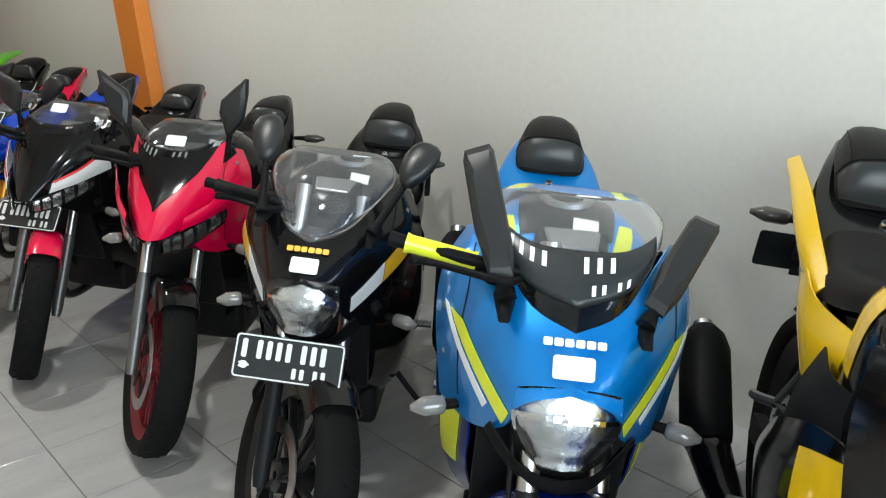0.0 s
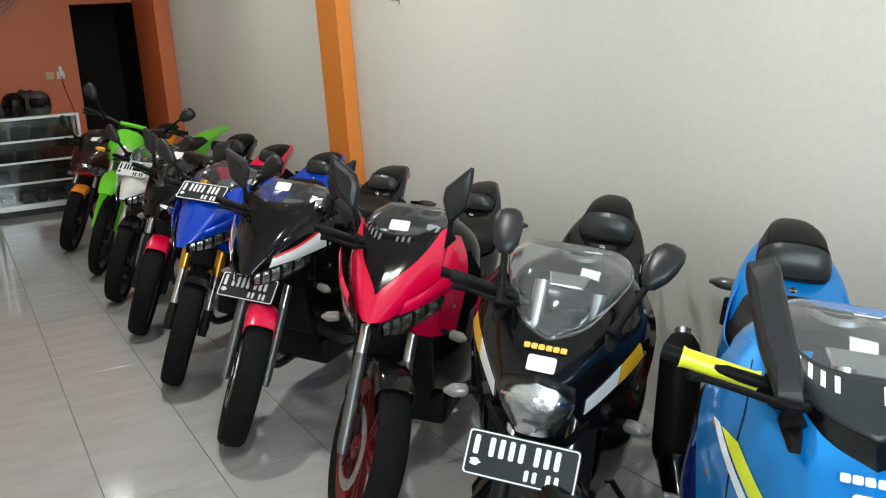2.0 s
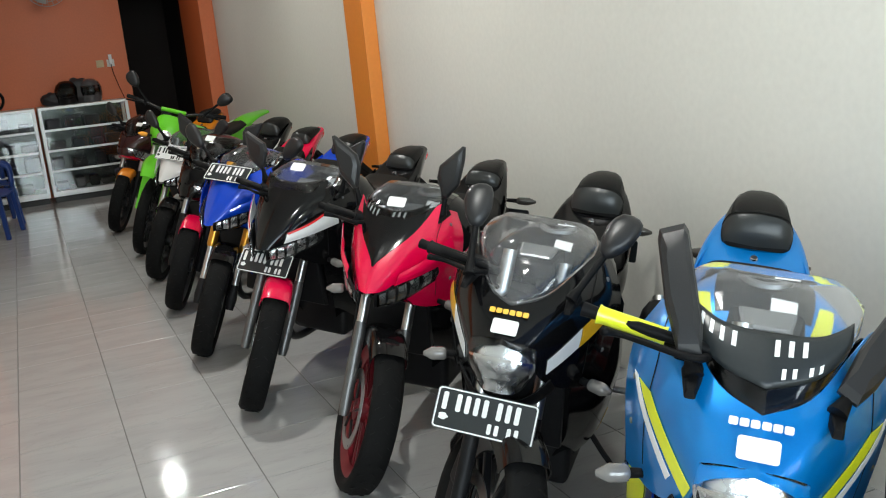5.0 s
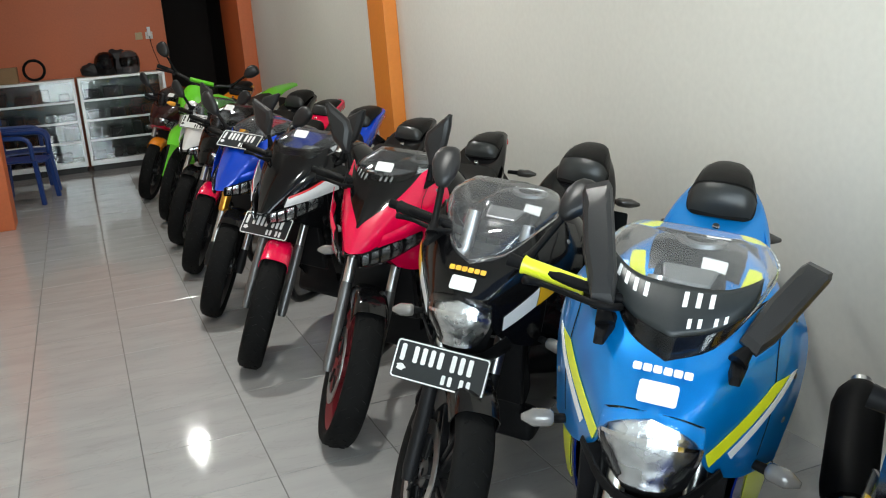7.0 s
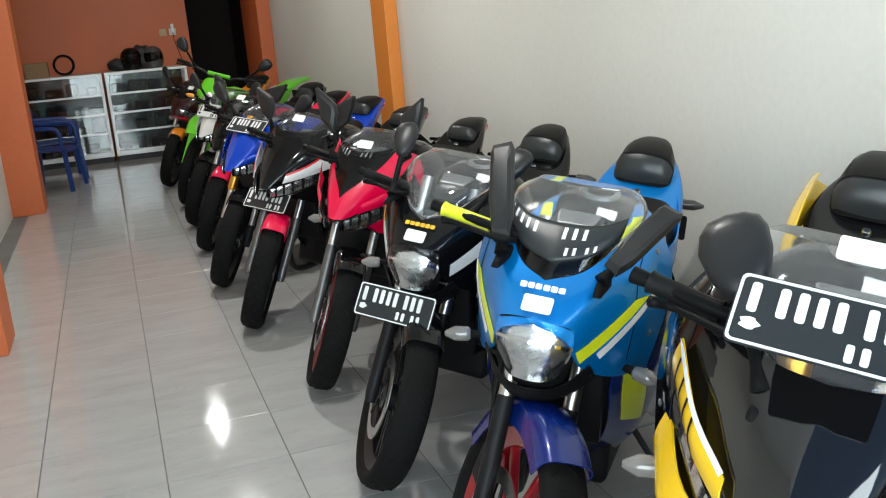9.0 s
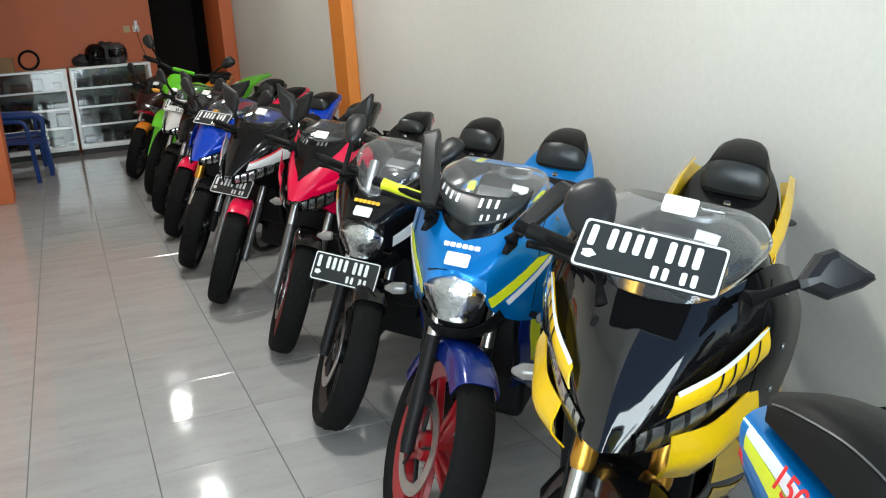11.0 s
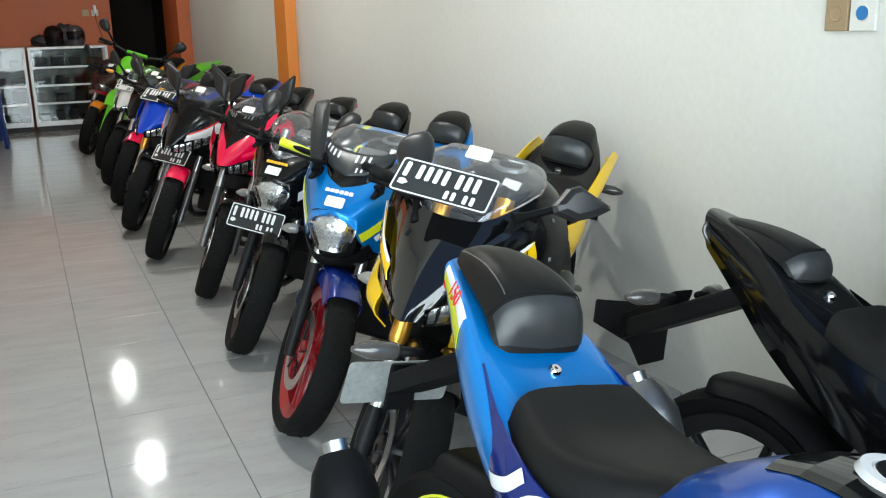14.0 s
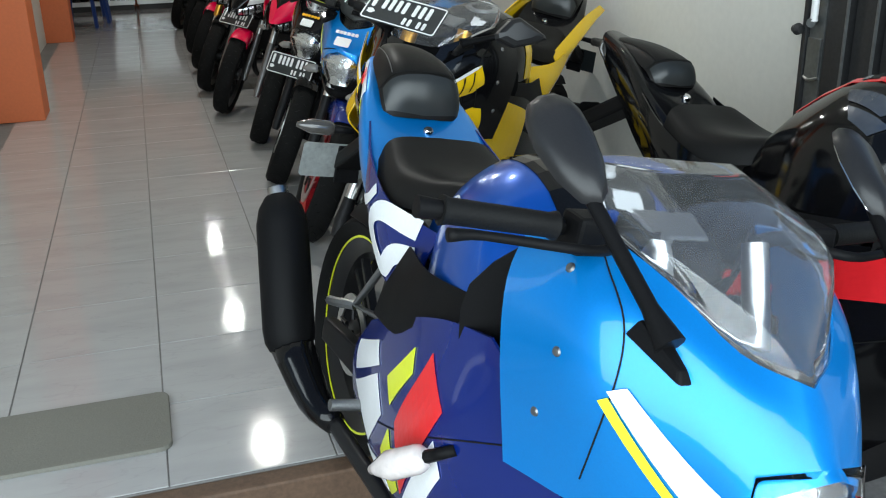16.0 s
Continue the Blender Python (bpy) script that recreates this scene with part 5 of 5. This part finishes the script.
def showcase(x0, x1, label):
    y0, y1, h = 11.74, 12.24, 1.08
    root = thing("display_counter", pose(x0, y0, 0), label, "display case", "glass display counters")
    w, d = x1 - x0, y1 - y0
    part("plinth", box((0.02, 0.03, 0), (w - 0.02, d - 0.02, 0.07)), PLINTH, root)
    part("base_board", box((0, 0, 0.07), (w, d, 0.13), 0.004), ALUM, root)
    for px in (0, w - 0.035):
        for py in (0, d - 0.035):
            part("post", box((px, py, 0.13), (px + 0.035, py + 0.035, h - 0.03), 0.003), ALUM, root)
    for z in (0.36, 0.59, 0.82):
        sh = part("shelf", box((0.036, 0.012, z), (w - 0.036, d - 0.037, z + 0.006)), GLASS, root)
        part("shelf_rail", box((0.036, 0.004, z - 0.012), (w - 0.036, 0.02, z + 0.012), 0.003), ALUM, sh)
    top = part("top_frame", box((0, 0, h - 0.03), (w, d, h), 0.004), ALUM, root)
    part("glass_front", box((0.036, 0.021, 0.132), (w - 0.036, 0.025, h - 0.032)), GLASS, root)
    part("back_panel", box((0.036, d - 0.012, 0.132), (w - 0.036, d - 0.006, h - 0.032)), MIRRORBACK, root)
    for z in (0.13, 0.366, 0.596, 0.826):
        x = 0.06
        while x < w - 0.16:
            bw, bh = random.uniform(0.10, 0.20), random.uniform(0.07, 0.16)
            g = tagged(part("parts_box", box((x0 + x, y0 + 0.10, z), (x0 + x + bw, y0 + 0.36, z + bh), 0.02, 2), SHADE), "dark boxed spare part on a showcase shelf", "box", "goods in the display counters")
            x += bw + random.uniform(0.02, 0.10)
    return root


showcase(0.015, 0.985, "glass display counter with white aluminium frame, goods inside")
showcase(-0.985, -0.015, "glass display counter with white aluminium frame beside another")


def plastic_chair(m, label):
    root = thing("plastic_chair", m, label, "chair", "blue plastic chairs")
    for sx in (1, -1):
        for sy in (1, -1):
            part("leg", hull_box([Vector((sx * (x + e), sy * (y + f), z)) for z, e, f in ((0, .03, .03), (.42, 0, 0)) for x, y in ((.19, .18), (.235, .18), (.235, .22), (.19, .22))], .006, 1), CHAIRBLUE, root)
        part("armrest", tube([(sx * .25, -.20, .43), (sx * .265, -.18, .62), (sx * .27, .02, .65), (sx * .24, .22, .66)], .022, 8, smooth_path=4), CHAIRBLUE, root, smooth=True)
    part("seat", sheet([Net([[(x, y, .43 - .03 * math.cos(x * 6) - .01 * (y < -.15)) for y in (-.22, -.08, .08, .22)] for x in (-.24, -.08, .08, .24)])], 8, 8, .012), CHAIRBLUE, root, smooth=50)
    back = part("backrest", box((-.22, .20, .72), (.22, .225, .80), .008), CHAIRBLUE, root)
    for k in range(6):
        x = -.19 + .076 * k
        part("back_slat", hull_box([Vector((x + dx, .205 + dy + (z - .43) * .06, z)) for z in (.43, .73) for dx, dy in ((-.02, 0), (.02, 0), (.02, .014), (-.02, .014))], .003, 1), CHAIRBLUE, back)
    return root


ch = plastic_chair(pose(-0.62, 9.95, 0, 0, 0, 75), "blue plastic armchair with slatted back on the tiles")
copy_thing(ch, pose(-0.60, 10.75, 0, 0, 0, 100))
copy_thing(ch, pose(-1.45, 9.90, 0, 0, 0, -60))


def wall_fan(m):
    root = thing("wall_fan", m, "white wall fan with round wire cage on the orange wall", "fan")
    WH = mat("fan_white_plastic", (0.40, 0.39, 0.37), 0.4, vary=0.08)
    part("bracket", tube([(0, .0, -.10), (0, -.10, -.08), (0, -.16, 0)], .022, 10, smooth_path=3), WH, root, smooth=True)
    part("motor", lathe([(0, -.24), (.05, -.23), (.06, -.16), (.04, -.10), (0, -.09)], 20), WH, root, smooth=40)
    for r in (.235, .19, .145, .10, .06):
        y = -.30 - .03 * (1 - r / .235)
        part("cage_ring", tube([(r * math.cos(2 * math.pi * k / 40), y if r < .23 else -.25, r * math.sin(2 * math.pi * k / 40)) for k in range(41)], .004, 5, caps=False), WH, root)
    for k in range(24):
        a = 2 * math.pi * k / 24
        part("cage_wire", tube([(.05 * math.cos(a), -.325, .05 * math.sin(a)), (.16 * math.cos(a), -.31, .16 * math.sin(a)), (.235 * math.cos(a), -.25, .235 * math.sin(a)), (.14 * math.cos(a), -.20, .14 * math.sin(a))], .0022, 4, caps=False), WH, root)
    for k in range(3):
        b = Matrix.Rotation(2 * math.pi * k / 3, 4, "Y")
        rows = [[b @ Vector((r * math.cos(f), -.265 + .03 * f, r * math.sin(f))) for r in (.04, .12, .19, .21)] for f in (-.35, 0, .45)]
        net = Net([[tuple(p) for p in r] for r in rows])
        part("blade", sheet([net], 6, 6, .003), WH, root, smooth=50)
    part("hub_cap", lathe([(0, -.34), (.035, -.335), (.045, -.32), (0, -.31)], 18), mat("fan_badge", (0.30, 0.30, 0.32), 0.3, 0.5), root, smooth=40)
    return root


wall_fan(pose(0.34, BACK, 2.42))


def socket_box(m, name, label, w=.085, h=.085, plug=False, tint=(0.70, 0.68, 0.62)):
    root = thing(name, m, label, "socket")
    mt = mat("socket_plastic", tint, 0.45, vary=0.08)
    part("plate", box((-w / 2, -.014, -h / 2), (w / 2, 0, h / 2), .004), mt, root)
    part("insert", lathe([(0, -.012), (.018, -.013), (.024, -.017), (.026, -.013), (.026, -.010), (0, -.008)], 20), mt, root, smooth=40)
    if plug:
        part("plug", box((-.02, -.06, -.012), (.02, -.016, .10), .008), WHITEP, root)
        part("cable", tube([(0, -.05, -.01), (.01, -.05, -.12), (.05, -.03, -.28), (.09, -.06, -.43)], .004, 6, smooth_path=5), PLASTIC, root, smooth=True)
    return root


socket_box(pose(0.80, BACK, 1.50), "wall_socket", "small yellowed wall socket on the orange wall", tint=(0.55, 0.42, 0.22))
socket_box(pose(0.92, BACK, 1.50), "wall_socket", "wall socket with a white plug and hanging cable", plug=True)
socket_box(pose(WX, 0.505, 1.35, 0, 0, -90) @ Matrix.Scale(.86, 4), "wall_socket", "brown stained wall socket near the shop front", .09, .11, tint=(0.32, 0.23, 0.13))
sk = socket_box(pose(WX, 0.415, 1.35, 0, 0, -90) @ Matrix.Scale(.86, 4), "wall_switch", "white wall switch with a round blue sticker", .10, .11, tint=(0.66, 0.65, 0.60))
part("sticker", lathe([(0, -.019), (.022, -.019), (.022, -.0175), (0, -.0175)], 20), mat("blue_sticker", (0.02, 0.16, 0.40), 0.5), sk)

hk = thing("wall_hook", pose(WX, 5.32, 1.74, 0, 0, -90), "small metal hook screwed into the cream wall", "hook")
part("hook_plate", box((-.012, -.006, -.02), (.012, 0, .02), .003), STEEL, hk)
part("hook_arm", tube([(0, 0, .0), (0, -.05, .0), (0, -.06, .03)], .005, 8, smooth_path=3), STEEL, hk, smooth=True)


def helmet(m, material, label):
    root = thing("helmet", m, label, "helmet", "goods on the counters")
    prof = [(0, .27), (.06, .262), (.105, .225), (.128, .17), (.13, .10), (.118, .03), (.10, 0), (.085, .0), (.09, .06), (0, .08)]
    part("shell", lathe(prof, 24, Matrix.Rotation(radians(90), 4, "X"), closed=False), material, root, smooth=50)
    part("visor", sheet([Net([[(.128 * math.cos(a), .128 * math.sin(a), .19) for a in (-1.2, -.4, .4, 1.2)], [(.138 * math.cos(a), .138 * math.sin(a), .13) for a in (-1.2, -.4, .4, 1.2)], [(.132 * math.cos(a), .132 * math.sin(a), .08) for a in (-1.2, -.4, .4, 1.2)]])], 6, 10, .003), TINT, root, smooth=True)
    return root


helmet(pose(0.36, 11.98, 1.08, 0, 0, -80), BLACK, "black helmet on the counter")
helmet(pose(0.62, 12.0, 1.08, 0, 0, -110), mat("grey_helmet", (0.07, 0.07, 0.075), 0.25, coat=1.0, vary=0.1), "grey helmet on the counter")


def bag(m, label, sx, sy, sz, material=SHADE):
    bm = bmesh.new()
    bmesh.ops.create_icosphere(bm, subdivisions=4, radius=1)
    for v in bm.verts:
        n = noise.noise(v.co * 1.6) * 0.28 + noise.noise(v.co * 4) * 0.08
        v.co = Vector((v.co.x * sx, v.co.y * sy, max(v.co.z, -0.75) * sz)) * (1 + n)
    lo = min(v.co.z for v in bm.verts)
    for v in bm.verts:
        v.co.z -= lo
    ob = part("bag", bm, material, None, smooth=True)
    ob.matrix_world = m
    return tagged(ob, label, "bag", "goods on the counters")


bag(pose(0.48, 12.03, 1.08), "crumpled black bag lying on the counter", .17, .12, .15)
bag(pose(0.20, 12.02, 1.08), "small dark bag lying on the counter", .12, .10, .08)
bx = tagged(part("cardboard_box", box((-0.86, 11.84, 1.08), (-0.60, 12.10, 1.26), .006), mat("brown_cardboard", (0.30, 0.19, 0.10), 0.8, vary=0.15, bump=0.2)), "brown cardboard box on the counter", "box", "goods on the counters")
st = thing("steering_strap", pose(-0.42, 11.90, 1.08), "black loop strap standing on the counter", "strap")
part("loop", tube([(.11 * math.sin(2 * math.pi * k / 24), 0, .11 - .11 * math.cos(2 * math.pi * k / 24) + .02) for k in range(25)], .016, 8), PLASTIC, st, smooth=True)

# ---------------------------------------------------------------- shop front
MATGREY = mat("grey_doormat", (0.17, 0.165, 0.14), 0.9, vary=0.12, fine=200, bump=0.5)
tagged(part("doormat", slab([(x - 0.40, y + 0.14) for x, y in rounded(0.82, 0.30, 0.03)], 0.0005, 0.012, pose(0, 0, 0, 0, 0, 0), 0.003), MATGREY), "flat grey doormat with rounded corners on the tiles", "mat")
structure("threshold", box((-0.93, FRONT - 0.06, -0.15), (WX + 0.15, FRONT, -0.006), 0.008), mat("brown_sill", (0.11, 0.065, 0.04), 0.7, vary=0.4, big=8, fine=70, bump=0.5), "worn brown sill at the edge of the shop floor")
GATEM = mat("dark_gate_steel", (0.035, 0.035, 0.036), 0.5, 0.3, vary=0.3, fine=80)
ZINC = mat("galvanised_steel", (0.20, 0.21, 0.21), 0.45, 0.7, vary=0.25, big=10, fine=60)
gate = thing("folding_gate", pose(1.955, 0.205, 0), "folded dark steel gate with galvanised post and bolt", "gate")
part("edge_frame", box((-.035, -.018, 0), (.0, .0, 2.6), .003), GATEM, gate)
part("post", box((-.022, -.082, 0), (.0, -.019, 2.6), .003), ZINC, gate)
part("knob", lathe([(0, .018), (.012, .016), (.018, .0), (.012, -.016), (0, -.018)], 14, pose(-.045, .006, .900)), GATEM, gate, smooth=40)
bolt = part("bolt", tube([(-.05, -.066, .93), (-.05, -.066, 1.16)], .011, 10), PLATEWHT, gate, smooth=40)
part("bolt_head", tube([(-.02, -.035, .935), (-.06, -.066, .925)], .013, 12), ZINC, bolt, smooth=40)
part("hasp", box((-.030, -.080, .76), (-.023, -.022, .88), .003), ZINC, gate)
part("chain", tube([(-.026, -.020, .765), (-.032, -.040, .758), (-.034, -.060, .760), (-.026, -.080, .768)], .005, 6, smooth_path=3), STEEL, gate)
for k in range(9):
    sl = part("slat", box((-.030 - .02 * (k % 2), -.140 - .056 * k, .03), (.02 - .02 * (k % 2), -.094 - .056 * k, 2.6), .004, 1), GATEM, gate)
    part("slat_edge", box((-.034 - .02 * (k % 2), -.146 - .056 * k, .03), (-.026 - .02 * (k % 2), -.141 - .056 * k, 2.6)), ZINC, sl)
part("top_rail", box((-.05, -.64, 2.6), (.03, .0, 2.66)), GATEM, gate)
for y in LAMPS:
    lt = thing("ceiling_light", pose(0.62, y, H), "round white ceiling lamp holder over the aisle", "lamp", "ceiling lamps")
    part("holder", lathe([(0, .0), (.085, .0), (.09, -.03), (.085, -.085), (.082, -.085), (.08, -.05), (0, -.05)], 28, Matrix.Rotation(radians(-90), 4, "X") @ Matrix.Diagonal((1, -1, 1, 1)), closed=False), WHITEP, lt, smooth=40)

# ---------------------------------------------------------------- floor tiles


def tile_glaze():
    m = bpy.data.materials.new("glazed_marbled_tile")
    m.use_nodes = True
    nt, lk = m.node_tree, m.node_tree.links
    b = nt.nodes["Principled BSDF"]
    tc, oi = nt.nodes.new("ShaderNodeTexCoord"), nt.nodes.new("ShaderNodeObjectInfo")
    off = nt.nodes.new("ShaderNodeVectorMath")
    off.operation = "MULTIPLY_ADD"
    off.inputs[1].default_value = (1, 1, 1)
    sc = nt.nodes.new("ShaderNodeVectorMath")
    sc.operation = "SCALE"
    sc.inputs[0].default_value = (37, 61, 13)
    lk.new(oi.outputs["Random"], sc.inputs["Scale"])
    lk.new(tc.outputs["Object"], off.inputs[0])
    lk.new(sc.outputs[0], off.inputs[2])
    st = nt.nodes.new("ShaderNodeMapping")
    st.inputs["Rotation"].default_value, st.inputs["Scale"].default_value = (0, 0, 0.45), (1.0, 3.2, 1)
    lk.new(off.outputs[0], st.inputs["Vector"])
    cloud, vein = nt.nodes.new("ShaderNodeTexNoise"), nt.nodes.new("ShaderNodeTexNoise")
    cloud.inputs["Scale"].default_value, cloud.inputs["Detail"].default_value = 3.0, 5
    vein.inputs["Scale"].default_value, vein.inputs["Detail"].default_value, vein.inputs["Distortion"].default_value = 3.4, 6, 0.8
    lk.new(st.outputs[0], cloud.inputs["Vector"])
    lk.new(st.outputs[0], vein.inputs["Vector"])
    ramp = nt.nodes.new("ShaderNodeValToRGB")
    e = ramp.color_ramp.elements
    e[0].position, e[0].color = 0.36, (0.385, 0.383, 0.381, 1)
    e[1].position, e[1].color = 0.60, (0.425, 0.423, 0.419, 1)
    lk.new(cloud.outputs["Fac"], ramp.inputs[0])
    vr = nt.nodes.new("ShaderNodeValToRGB")
    v = vr.color_ramp.elements
    v[0].position, v[0].color = 0.485, (1, 1, 1, 1)
    v[1].position, v[1].color = 0.515, (1, 1, 1, 1)
    mid = vr.color_ramp.elements.new(0.50)
    mid.color = (0.935, 0.93, 0.93, 1)
    lk.new(vein.outputs["Fac"], vr.inputs[0])
    mix = nt.nodes.new("ShaderNodeMix")
    mix.data_type, mix.blend_type = "RGBA", "MULTIPLY"
    mix.inputs["Factor"].default_value = 1.0
    lk.new(ramp.outputs[0], mix.inputs["A"])
    lk.new(vr.outputs[0], mix.inputs["B"])
    lk.new(mix.outputs["Result"], b.inputs["Base Color"])
    rr = nt.nodes.new("ShaderNodeMapRange")
    rr.inputs["To Min"].default_value, rr.inputs["To Max"].default_value = 0.060, 0.120
    lk.new(cloud.outputs["Fac"], rr.inputs["Value"])
    lk.new(rr.outputs[0], b.inputs["Roughness"])
    wave = nt.nodes.new("ShaderNodeTexNoise")
    wave.inputs["Scale"].default_value = 9
    lk.new(off.outputs[0], wave.inputs["Vector"])
    bp = nt.nodes.new("ShaderNodeBump")
    bp.inputs["Strength"].default_value, bp.inputs["Distance"].default_value = 0.05, 0.003
    lk.new(wave.outputs["Fac"], bp.inputs["Height"])
    lk.new(bp.outputs[0], b.inputs["Normal"])
    return m


TILE = tile_glaze()


def tiles():
    def tile_mesh(w, h):
        bm = box((-w / 2, -h / 2, -0.0035), (w / 2, h / 2, 0.0), 0.0012, 1)
        bm.faces.ensure_lookup_table()
        me = bpy.data.meshes.new("tile")
        bmesh.ops.recalc_face_normals(bm, faces=bm.faces)
        bm.to_mesh(me)
        bm.free()
        me.materials.append(TILE)
        return me
    me = tile_mesh(0.3965, 0.3965)
    floor = bpy.data.objects["floor"]
    for i in range(-7, 5):
        for j in range(-1, 36):
            x, y = 0.195 + 0.4 * i, 0.23 + 0.4 * (j + 0.5)
            if x - 0.2 < LX and y < 8.6:
                continue
            if y + 0.2 > BACK + 2.3 or y - 0.2 < FRONT - 0.02:
                continue
            ob = new("tile", me)
            ob.parent = floor
            ob.location = (x, y, 0)


tiles()
